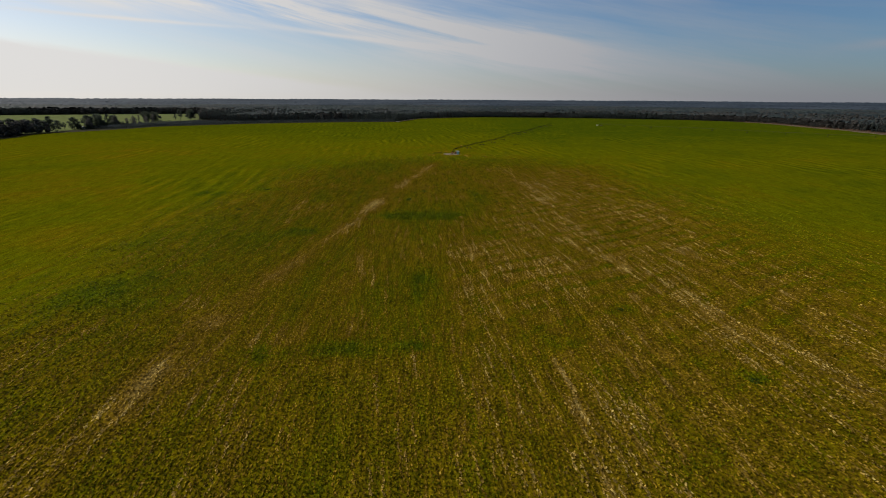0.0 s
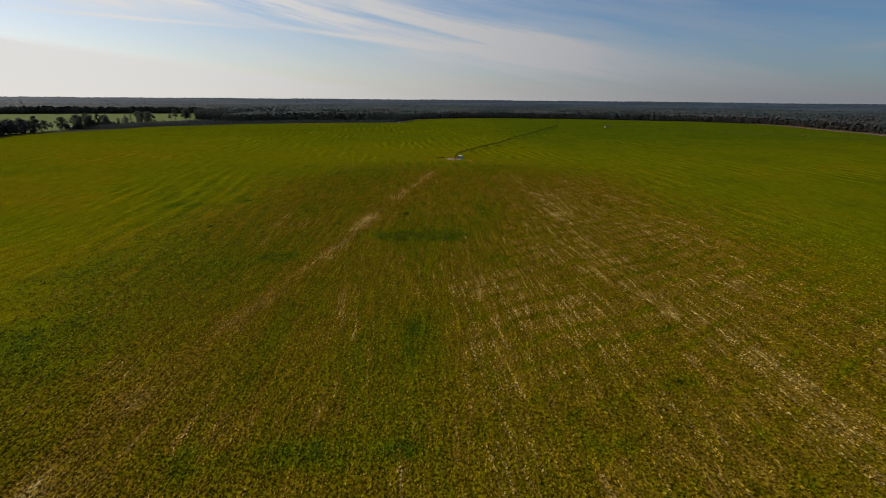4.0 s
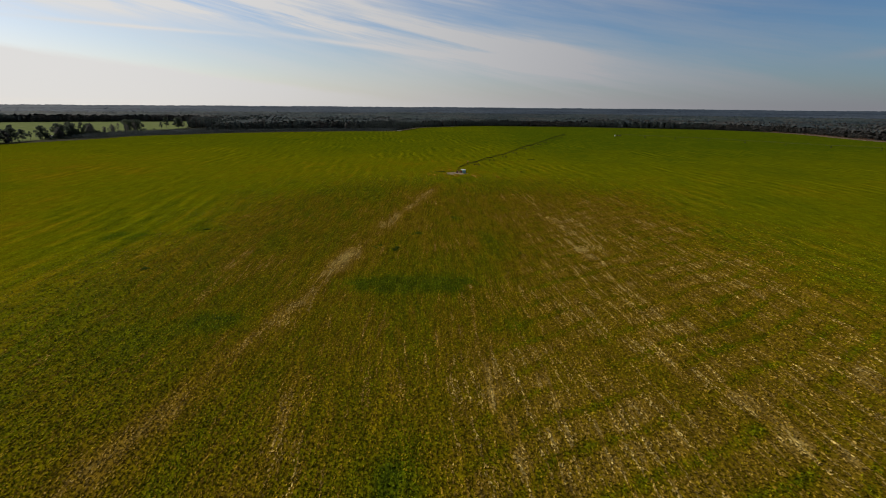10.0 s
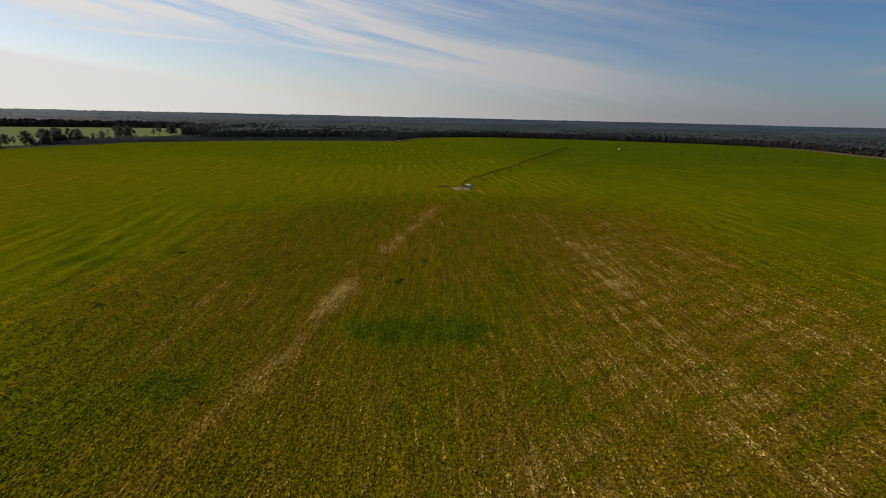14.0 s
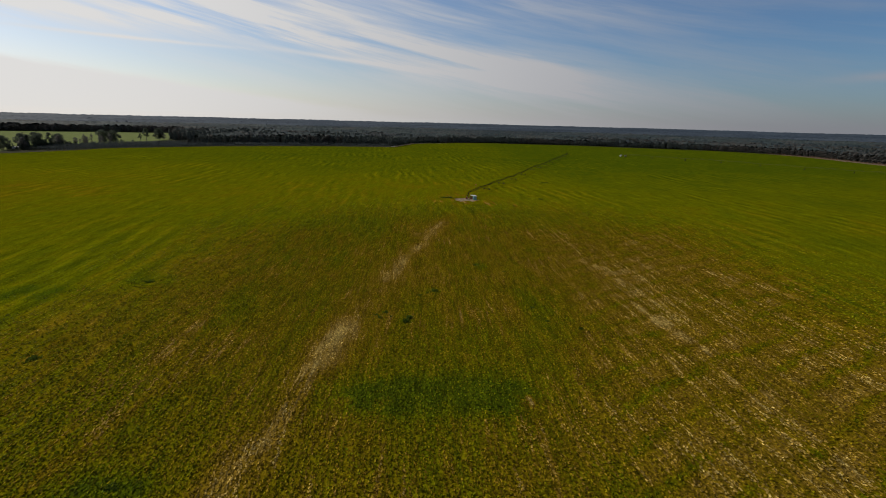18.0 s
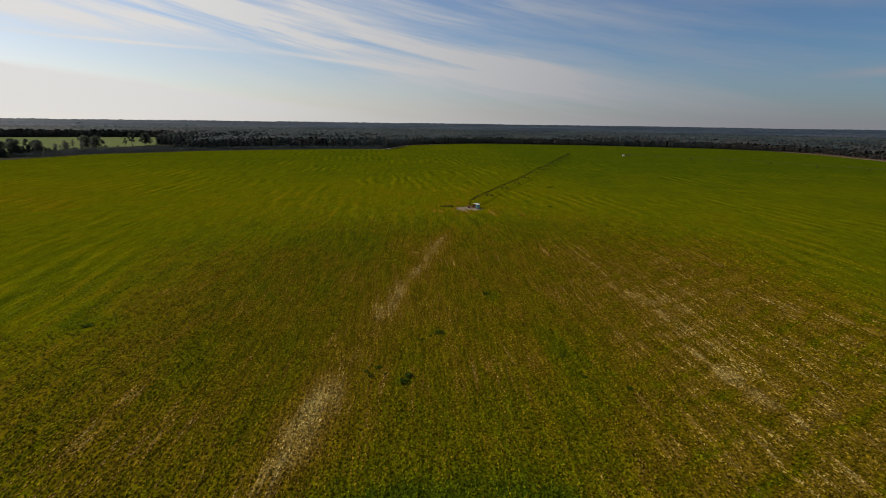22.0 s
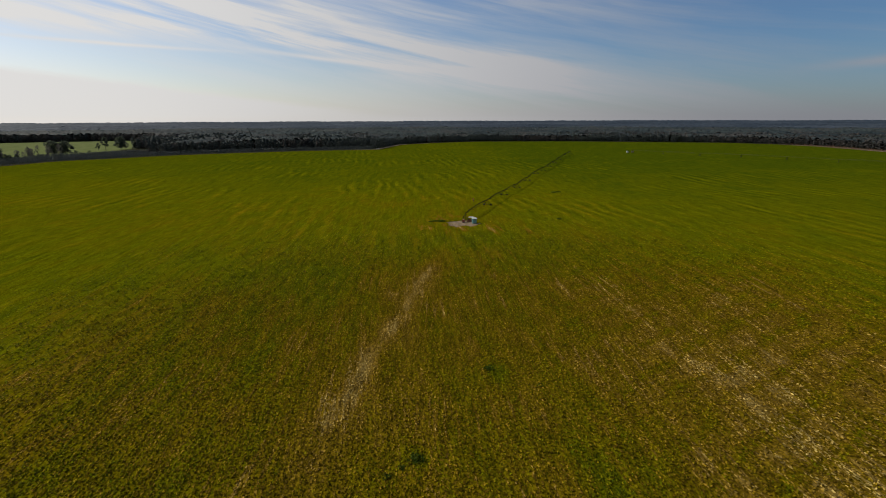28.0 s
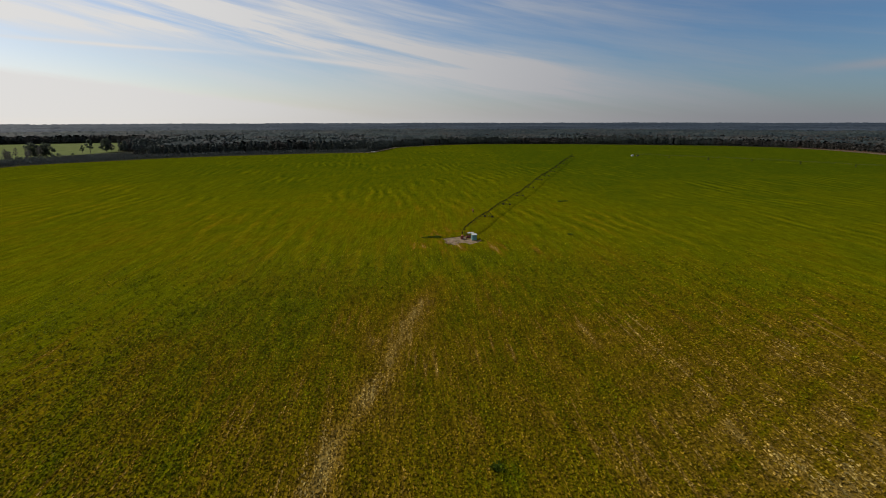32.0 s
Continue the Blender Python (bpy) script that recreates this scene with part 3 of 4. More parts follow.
def build_plants():
    """Crop plants in rows where the camera passes nearest: low dry leaves and stems, greener upright shoots."""
    rng = np.random.default_rng(7)
    c, s = math.cos(ROW_TURN), math.sin(ROW_TURN)
    across = np.arange(-160, 280, ROW_GAP)
    along = np.arange(0, 520, 0.55)
    a, b = np.meshgrid(across, along)
    a = a.ravel() + rng.normal(0, 0.17, a.size)
    b = b.ravel() + rng.uniform(-0.27, 0.27, b.size)
    x, y = c * a - s * b, s * a + c * b
    keep = rng.random(x.size) < stocked(x, y)
    x, y = x[keep], y[keep]
    outer = np.maximum(ease(np.abs(x), 30, 150), ease(y, 330, 480))
    full = rng.random(x.size) > outer
    dry = dryness(x, y, 1.0)
    verts, tone = [], []
    for low, all_over in ((True, True), (False, False), (True, False), (False, False)):
        sel = slice(None) if all_over else full
        bx, by, bd, out, grow = x[sel], y[sel], dry[sel], outer[sel], 1.0 + 0.25 * outer[sel]
        m = bx.size
        aside, ahead = rng.normal(0, 0.14 if low else 0.24, m), rng.normal(0, 0.2, m)
        px, py = bx + c * aside - s * ahead, by + s * aside + c * ahead
        lift = (0.30 + 0.10 * rng.random(m)) if low else (0.38 + (0.10 + 0.2 * (1 - bd) + 0.5 * ease(0.2 - bd, 0, 0.15)) * rng.random(m))
        tilt = rng.uniform(-0.6, 0.6, m) if low else rng.uniform(0.6, 1.3, m)
        turn = (ROW_TURN + math.pi / 2 + rng.normal(0, 0.2, m)) if low else rng.uniform(0, 2 * math.pi, m)
        size = grow * (rng.uniform(0.08, 0.14, m) if low else rng.uniform(0.09, 0.17, m))
        u = np.stack([np.cos(turn), np.sin(turn), np.zeros(m)], 1) * (size * (2.6 if low else 1.0))[:, None]
        w = np.stack([-np.sin(turn) * np.cos(tilt), np.cos(turn) * np.cos(tilt), np.sin(tilt)], 1) * (size * rng.uniform(0.8, 1.4, m))[:, None]
        mid = np.stack([px, py, lie(px, py) + lift], 1)
        verts.append(np.stack([mid - u - w, mid + u - w * 0.8, mid + u * 0.7 + w, mid - u * 0.8 + w * 0.9], 1).reshape(-1, 3))
        tone.append(np.repeat(bd + (0.11 * (1 - out) if low else -0.06), 4))
    verts, tone = np.concatenate(verts), np.concatenate(tone)
    ob = raw_mesh("crop_plants", verts, np.arange(len(verts)).reshape(-1, 4), crop_leaf, {"dry": tone})
    tagged(ob, "rows of low leafy crop plants turning from green to straw", "crop plants", "", "stuff")


build_ground()
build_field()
build_plants()


# ---- woodland ----
def spray(rng, squash=0.75, count=5, reach=1.0):
    """Loose crossed sprays of foliage."""
    v = []
    for k in range(count):
        d = rng.normal(0, 0.55, 3) * (1, 1, squash)
        u = rng.normal(0, 1, 3)
        u /= np.linalg.norm(u)
        w = np.cross(u, rng.normal(0, 1, 3))
        w /= np.linalg.norm(w)
        size = rng.uniform(0.6, 1.0) * reach
        v += [d - u * size, d + w * size * 0.8, d + u * size, d - w * size * 0.8]
    v = np.array(v) * (1, 1, squash)
    f = np.concatenate([[(a, a + 1, a + 2), (a, a + 2, a + 3)] for a in range(0, 4 * count, 4)])
    return v, f


GOLD = (1 + 5 ** 0.5) / 2
ICO = np.array([(-1, GOLD, 0), (1, GOLD, 0), (-1, -GOLD, 0), (1, -GOLD, 0), (0, -1, GOLD), (0, 1, GOLD), (0, -1, -GOLD), (0, 1, -GOLD), (GOLD, 0, -1), (GOLD, 0, 1), (-GOLD, 0, -1), (-GOLD, 0, 1)]) / 1.902
ICO_FACES = np.array([(i, j, k) for i in range(12) for j in range(i + 1, 12) for k in range(j + 1, 12)
                      if max(np.linalg.norm(ICO[i] - ICO[j]), np.linalg.norm(ICO[j] - ICO[k]), np.linalg.norm(ICO[i] - ICO[k])) < 1.1])
ICO_FACES = np.array([f if np.dot(np.cross(ICO[f[1]] - ICO[f[0]], ICO[f[2]] - ICO[f[0]]), ICO[f[0]]) > 0 else f[::-1] for f in ICO_FACES])


def clump(rng, squash):
    """A ragged mass of foliage with loose sprays standing out of it."""
    v = ICO * rng.uniform(0.6, 1.25, (12, 1)) * (1, 1, squash)
    w, f = spray(rng, squash, 2, 0.8)
    return np.concatenate([v, w]), np.concatenate([ICO_FACES, f + 12])


def tree_pattern(rng, kind):
    """Verts and faces of one rough woodland tree, one metre high."""
    low, clumps, wide, deep = {"pine": (0.16, 8, 0.21, 0.7), "hardwood": (0.12, 8, 0.27, 0.75), "young": (0.15, 2, 0.40, 0.9),
                               "pine_top": (0.70, 4, 0.26, 0.6), "hardwood_top": (0.66, 4, 0.32, 0.6)}[kind]
    r = 0.013
    trunk = np.array([(r * math.cos(k), r * math.sin(k), z) for z in (0, 0.9) for k in (0, 2.1, 4.2)])
    trunk[3:, :2] *= 0.3
    vs, fs, count = [trunk], [np.array([(0, 1, 4), (0, 4, 3), (1, 2, 5), (1, 5, 4), (2, 0, 3), (2, 3, 5)])], 6
    for k in range(clumps):
        h = low + (1 - low) * (k + rng.random()) / clumps
        t = (h - low) / (1 - low)
        reach = wide * ((1 - t) ** 0.6 if "pine" in kind else math.sin(math.pi * (0.15 + 0.8 * t))) * rng.uniform(0.3, 0.9)
        turn = rng.uniform(0, 6.28)
        v, f = clump(rng, deep)
        v = v * wide * rng.uniform(0.32, 0.62) + (reach * math.cos(turn), reach * math.sin(turn), min(h, 0.95))
        vs.append(v)
        fs.append(f + count)
        count += len(v)
    return np.concatenate(vs), np.concatenate(fs)


def plant_wood(name, places, heights, kind, material, label, seed):
    rng = np.random.default_rng(seed)
    patterns = [tree_pattern(rng, kind) for _ in range(6)]
    pick, turn = rng.integers(0, 6, len(places)), rng.uniform(0, 6.28, len(places))
    vs, fs, count = [], [], 0
    for k, (v, f) in enumerate(patterns):
        which = np.where(pick == k)[0]
        if not len(which):
            continue
        c, s, h = np.cos(turn[which])[:, None], np.sin(turn[which])[:, None], heights[which][:, None]
        px, py = places[which, 0][:, None], places[which, 1][:, None]
        wide = rng.uniform(0.7, 1.4, (len(which), 1))
        x = (v[:, 0] * c - v[:, 1] * s) * h * wide + px
        y = (v[:, 0] * s + v[:, 1] * c) * h * wide + py
        z = v[:, 2] * h + lie(px, py) - 0.1
        vs.append(np.stack([x, y, z], 2).reshape(-1, 3))
        fs.append((f[None] + (np.arange(len(which)) * len(v))[:, None, None]).reshape(-1, 3) + count)
        count += len(which) * len(v)
    ob = smooth_shade(raw_mesh(name, np.concatenate(vs), np.concatenate(fs), material))
    return tagged(ob, label, "woodland", "", "stuff")


def young_zone(x, y):
    """The low plantation between the field's left edge, the pasture and the tall woods."""
    edge = border(FIELD, x, y)
    deep = np.where(y < 1195 - 0.10 * (x + 590), 130, 62)
    return (edge > 2.5) & (edge < np.where(x < -470, deep, 62)) & (x > -592) & (x < -110) & (y > 835) & (y < 1195) & (border(PASTURE, x, y) > 2)


def woods():
    rng = np.random.default_rng(12)
    step = 7.0
    gx, gy = np.meshgrid(np.arange(-1750, 1250, step), np.arange(480, 1800, step))
    x = gx.ravel() + rng.uniform(-3.3, 3.3, gx.size)
    y = gy.ravel() + rng.uniform(-3.3, 3.3, gx.size)
    edge, grass = border(FIELD, x, y), border(PASTURE, x, y)
    seen = (np.abs(np.arctan2(x, y + 10)) < radians(47)) | (y > 1000)
    free = (edge > 7) & (grass > 4) & seen & ~((x < -470) & (y > 735) & (y < 1185)) & ~((x > 640) & (y < 1230) & (edge < 26))
    young = young_zone(x, y)
    depth = np.minimum(edge - np.where((x < -110) & (y > 960) & (y < 1250), 58, 0), np.where(x < -500, grass, 1e9))
    stand = cloudy(x, y, 130, 31, 2) + 0.25 * ease(x, 650, 760) + 0.3 * ease(-x, 560, 640)
    greyish = stand + rng.normal(0, 0.08, x.size) > 0.60
    tall = rng.uniform(8.5, 16.5, x.size) + 6.0 * (cloudy(x, y, 60, 33, 2) - 0.4) + 3.5 * ease(-x, 60, 220)
    p = lambda m: np.stack([x[m], y[m]], 1)
    front = free & ~young & (depth < 45)
    back = free & ~young & (depth >= 45) & (depth < 420) & (rng.random(x.size) < 0.36 - 0.2 * ease(depth, 100, 400))
    for zone, kinds_, place, seed in ((front, ("pine", "hardwood"), "beside the field", 1), (back, ("pine_top", "hardwood_top"), "behind the forest edge", 5)):
        m = zone & ~greyish
        plant_wood("pine_woodland", p(m), tall[m], kinds_[0], pine_mat, "dense dark green pine woodland " + place, seed)
        m = zone & greyish
        plant_wood("hardwood_woodland", p(m), tall[m] * 0.95, kinds_[1], hardwood_mat, "grey-brown leafless hardwood woodland " + place, seed + 1)
    k = rng.random(x.size) < 0.9
    skirt = free & ~young & (depth < 18) & k
    plant_wood("understory", p(skirt) + rng.uniform(-2.5, 2.5, (skirt.sum(), 2)), rng.uniform(3, 8, skirt.sum()), "young", leaf_mat, "low shrubs under the forest edge", 8)
    gx, gy = np.meshgrid(np.arange(-600, -100, 4.2), np.arange(830, 1200, 4.2))
    x, y = gx.ravel() + rng.uniform(-1, 1, gx.size), gy.ravel() + rng.uniform(-1, 1, gx.size)
    young = young_zone(x, y)
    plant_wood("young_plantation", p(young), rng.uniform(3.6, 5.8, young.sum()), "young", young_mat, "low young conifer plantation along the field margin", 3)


def canopy(name, r0, r1, rings, spokes, material, label):
    """The roof of the woods farther off, as a rough skin of treetops."""
    rng = np.random.default_rng(int(r0))
    a = np.radians(np.linspace(-58, 58, spokes))
    r = np.geomspace(r0, r1, rings)
    gr, ga = np.meshgrid(r, a, indexing="ij")
    gr = gr * (1 + rng.uniform(-0.3, 0.3, gr.shape) * (r1 / r0) ** (1 / rings) * 0.012)
    ga = ga + rng.uniform(-0.4, 0.4, ga.shape) * (a[1] - a[0])
    x, y = (gr * np.sin(ga)).ravel(), (gr * np.cos(ga)).ravel() + 150
    edge, grass = border(FIELD, x, y), border(PASTURE, x, y)
    ok = (edge > np.where((x < -110) & (y > 960) & (y < 1320), 94, 32)) & (grass > 18) & ~((x < -470) & (y > 700) & (y < 1240)) & ~((x < -545) & (y > 700) & (y < 1185) & (grass < 40)) & ~young_zone(x, y)
    block = lattice(np.floor((x + 0.3 * y) / 420), np.floor((y - 0.2 * x) / 330), 5)
    stand = np.clip(0.45 * block + 0.55 * cloudy(x, y, 160, 51), 0, 1)
    z = lie(x, y) + 11.5 + 3.5 * ease(-x, 60, 220) * (y < 1900) + 3.0 * ease(np.hypot(x, y), 1500, 1900) + 4.0 * (block - 0.5) + 4.0 * (cloudy(x, y, 45, 61) - 0.5) + rng.uniform(-2.8, 3.4, x.size)
    faces = grid_faces(spokes, rings, lambda f: ok[f].all(1))
    ob = raw_mesh(name, np.stack([x, y, z], 1), faces, material, {"stand": stand * 0.8 + rng.uniform(0, 0.2, x.size)})
    return tagged(ob, label, "woodland", "", "stuff")


woods()
canopy("woodland_beyond", 620, 2400, 210, 760, canopy_mat, "unbroken dark woodland canopy stretching away")
far_ob = canopy("backdrop", 2380, 4850, 90, 620, far_mat, "wooded plain out to the horizon, its blue-grey haze painted in")
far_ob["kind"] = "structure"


# ---- shapes ----
def box(bm, size, at=(0, 0, 0), turn=(0, 0, 0), bevel=0.0):
    m = pose(*at, *turn) @ Matrix.Diagonal((*size, 1))
    made = bmesh.ops.create_cube(bm, size=1, matrix=m)
    if bevel:
        edges = list({e for v in made["verts"] for e in v.link_edges})
        bmesh.ops.bevel(bm, geom=edges, offset=bevel, segments=1, affect="EDGES")
    return bm


def rod(bm, a, b, r, sides=6, r2=None):
    a, b = Vector(a), Vector(b)
    m = Matrix.Translation((a + b) / 2) @ (b - a).to_track_quat("Z", "Y").to_matrix().to_4x4()
    bmesh.ops.create_cone(bm, cap_ends=True, segments=sides, radius1=r, radius2=r if r2 is None else r2, depth=(b - a).length, matrix=m)
    return bm


def boxed(name, size, at, material, parent, label="", turn=(0, 0, 0), bevel=0.02):
    return part(name, box(bmesh.new(), size, at, turn, bevel), material, parent, label)


def rodded(name, a, b, r, material, parent, label="", sides=6, r2=None):
    return part(name, rod(bmesh.new(), a, b, r, sides, r2), material, parent, label)


def stand_at(ob, x, y, turn=0.0, up=0.0):
    ob.matrix_basis = pose(x, y, float(lie(x, y)) + up, 0, 0, turn)
    return ob


# ---- centre pivot irrigators ----
def wheel(parent, at, along):
    """A tyre with lugs, and its steel rim and hub; along is the way it rolls."""
    bm = bmesh.new()
    axle = Vector((-along.y, along.x, 0))
    m = Matrix.Translation(at) @ axle.to_track_quat("Z", "Y").to_matrix().to_4x4()
    r, w = 0.72, 0.23
    ring = []
    sides = 16
    for rad, off in ((r * 0.62, -w), (r * 0.93, -w), (r, -w * 0.6), (r, w * 0.6), (r * 0.93, w), (r * 0.62, w)):
        ring.append([bm.verts.new(m @ Vector((rad * math.cos(k * 2 * math.pi / sides), rad * math.sin(k * 2 * math.pi / sides), off))) for k in range(sides)])
    for p, q in zip(ring, ring[1:] + ring[:1]):
        for k in range(sides):
            bm.faces.new((p[k], p[(k + 1) % sides], q[(k + 1) % sides], q[k]))
    for k in range(12):
        a = k * math.pi / 6
        box(bm, (0.07, 0.05, 2 * w), m @ Vector((r * math.cos(a), r * math.sin(a), 0)), [math.degrees(v) for v in (m.to_3x3() @ Matrix.Rotation(a, 3, "Z")).to_euler()])
    tyre_holder = part("wheel", bmesh.ops.create_cone(bm, cap_ends=True, segments=8, radius1=0.09, radius2=0.09, depth=0.5, matrix=m) and bm, rubber, parent, "black lugged tyre")
    rodded("rim", m @ Vector((0, 0, -0.14)), m @ Vector((0, 0, 0.14)), r * 0.6, steel, tyre_holder, "dull steel rim", 12)
    return tyre_holder


def irrigator(name, centre, heading, spans, gap, overhang, label, pipe_metal, girth=1.3):
    """A pivot point, arched pipe spans on trusses, and a two-wheeled tower at each joint."""
    root = tagged(new(name), label, "irrigation system", "centre pivot irrigators")
    cx, cy = centre
    root.matrix_basis = pose(cx, cy, float(lie(cx, cy)))
    base = Vector(root.matrix_basis.translation)
    along = Vector((math.sin(radians(heading)), math.cos(radians(heading)), 0))
    side = Vector((along.y, -along.x, 0))

    def top(d):
        p = along * d
        z = float(lie(cx + p.x, cy + p.y)) - base.z
        return Vector((p.x, p.y, z))

    up = Vector((0, 0, 1))
    # pivot point: a pyramid of four legs, riser and elbow
    for a, b in ((1, 1), (1, -1), (-1, 1), (-1, -1)):
        rodded("pivot_leg", along * 1.5 * a + side * 1.5 * b, along * 0.25 * a + side * 0.25 * b + up * 3.6, 0.06, steel, root)
    rodded("riser_pipe", (0, 0, 0), (0, 0, 4.05), 0.11, steel, root, "", 8)
    boxed("control_panel", (0.6, 0.3, 0.9), side * -0.9 + up * 1.5, steel, root, "grey control box on the pivot point")
    joint_height = 3.9
    for k in range(spans):
        a, b = top(k * gap) + up * joint_height, top((k + 1) * gap) + up * joint_height
        n = 12
        arch = [a.lerp(b, i / n) + up * 0.75 * math.sin(math.pi * i / n) for i in range(n + 1)]
        bm = bmesh.new()
        for p, q in zip(arch, arch[1:]):
            rod(bm, p, q, 0.16 * girth, 6)
        part("pipe", bm, pipe_metal, root, "arched galvanised water pipe")
        for sgn in (-1, 1):
            low = [a.lerp(b, i / 8) + up * (0.75 * math.sin(math.pi * i / 8) - 1.15 * math.sin(math.pi * i / 8) ** 0.5) + side * sgn * 0.6 * (0 < i < 8) for i in range(9)]
            bm = bmesh.new()
            for p, q in zip(low, low[1:]):
                rod(bm, p, q, 0.07 * girth, 4)
            part("truss_rod", bm, pipe_metal, root)
            for i in range(1, 8):
                rodded("strut", low[i], a.lerp(b, i / 8) + up * 0.75 * math.sin(math.pi * i / 8), 0.045 * girth, pipe_metal, root, "", 4)
        foot = top((k + 1) * gap)
        for sgn in (-1, 1):
            hub = foot + side * sgn * 2.15 + up * 0.66
            for fore in (-0.35, 0.35):
                rodded("tower_leg", hub + up * 0.25, foot + up * (joint_height - 0.15) + along * fore, 0.085, steel, root, "", 5)
            wheel(root, hub, side)
        bm = box(bmesh.new(), (4.3, 0.16, 0.16), foot + up * 0.92, (0, 0, math.degrees(math.atan2(side.y, side.x))))
        beam = part("base_beam", bm, steel, root)
        boxed("gear_motor", (0.35, 0.3, 0.3), foot + up * 1.15, dark_mat, beam)
        boxed("tower_box", (0.3, 0.3, 0.4), foot + up * (joint_height + 0.25), steel, root)
    if overhang:
        a = top(spans * gap) + up * joint_height
        b = top(spans * gap + overhang) + up * (joint_height - 0.2)
        rodded("end_boom", a, b, 0.06, steel, root)
        rodded("boom_cable", a + up * 1.3, b, 0.015, steel, root, "", 4)
        rodded("boom_mast", a, a + up * 1.3, 0.04, steel, root, "", 4)
        rodded("end_gun", b, b + up * 0.6 + along * 0.5, 0.05, dark_mat, root, "dark sprinkler gun")
    return root


irrigator("center_pivot_irrigator", PIVOT, 21.4, 12, 47.0, 14.0, "long galvanised centre pivot irrigator on wheeled towers crossing the crop", steel)
irrigator("center_pivot_irrigator", (319, 1020), 138.0, 8, 54.0, 12.0, "distant galvanised centre pivot irrigator standing in green crop", pale_steel, 0.5)


# ---- the pump station on its sandy pad ----
def sandy_pad(name, cx, cy, rx, ry, seed, label):
    rng = np.random.default_rng(seed)
    bm = bmesh.new()
    n = 48
    wob = [1 + 0.22 * (float(value_noise(np.array(k * 0.55), np.array(seed * 3.1), 9)) - 0.5) + rng.uniform(-0.03, 0.03) for k in range(n)]
    rings = []
    for f in (0.25, 0.5, 0.75, 1.0):
        ring = []
        for k in range(n):
            a = 2 * math.pi * k / n
            x, y = cx + rx * f * wob[k] * math.cos(a), cy + ry * f * wob[k] * math.sin(a)
            ring.append(bm.verts.new((x, y, float(lie(x, y)) + 0.10 + rng.uniform(-0.03, 0.03) - 0.06 * (f == 1))))
        rings.append(ring)
    mid = bm.verts.new((cx, cy, float(lie(cx, cy)) + 0.1))
    for k in range(n):
        bm.faces.new((mid, rings[0][k], rings[0][(k + 1) % n]))
        for p, q in zip(rings, rings[1:]):
            bm.faces.new((p[k], q[k], q[(k + 1) % n], p[(k + 1) % n]))
    ob = part(name, bm, sand_mat)
    return tagged(ob, label, "bare soil", "", "structure")


sandy_pad("pavement", 9.5, 470.5, 12.5, 12, 1, "bare pale sandy clearing round the pump station")


def equipment_shed(x, y):
    root = tagged(new("equipment_shed"), "small teal steel equipment shed with pale roof on sand", "shed")
    w, d, h, t = 2.1, 2.0, 2.5, 0.06
    boxed("floor_slab", (w + 0.3, d + 0.3, 0.15), (0, 0, 0.14), sand_mat, root, "concrete slab")
    boxed("front_wall", (w, t, h), (0, -d / 2, 0.2 + h / 2), teal_mat, root)
    boxed("back_wall", (w, t, h), (0, d / 2, 0.2 + h / 2), teal_mat, root)
    boxed("side_wall", (t, d - 0.14, h), (-w / 2 + t / 2, 0, 0.2 + h / 2), teal_mat, root)
    boxed("side_wall", (t, d - 0.14, h), (w / 2 - t / 2, 0, 0.2 + h / 2), teal_mat, root)
    boxed("roof", (w + 0.35, d + 0.4, 0.07), (0, 0, h + 0.32), roof_mat, root, "white sheet roof", (4, 0, 0))
    door = boxed("door", (0.9, 0.05, 1.95), (-0.45, -d / 2 - 0.06, 1.2), teal_mat, root)
    boxed("handle", (0.04, 0.06, 0.16), (-0.1, -d / 2 - 0.11, 1.2), dark_mat, door)
    boxed("vent", (0.5, 0.05, 0.35), (0.7, -d / 2 - 0.06, 2.2), dark_mat, root, "dark louvred vent")
    return stand_at(root, x, y, 6, 0.06)


def pump_shelter(x, y):
    root = tagged(new("pump_shelter"), "open shelter with a white sheet roof on steel posts", "shelter")
    w, d, h = 2.9, 1.7, 2.5
    for a, b in ((1, 1), (1, -1), (-1, 1), (-1, -1)):
        rodded("post", (a * (w / 2 - 0.15), b * (d / 2 - 0.15), 0), (a * (w / 2 - 0.15), b * (d / 2 - 0.15), h + 0.12 * b), 0.06, steel, root)
    boxed("roof", (w, d, 0.05), (0, 0, h + 0.06), roof_mat, root, "white corrugated roof sheet", (5, 0, 0), 0.01)
    bm = bmesh.new()
    for k in range(14):
        box(bm, (0.05, d, 0.04), (-w / 2 + 0.2 + k * (w - 0.4) / 13, 0, h + 0.10), (5, 0, 0))
    part("roof_rib", bm, roof_mat, root)
    for b in (1, -1):
        boxed("rafter", (w - 0.1, 0.08, 0.1), (0, b * (d / 2 - 0.15), h - 0.04 + 0.12 * b), steel, root)
    return stand_at(root, x, y, 6, 0.06)


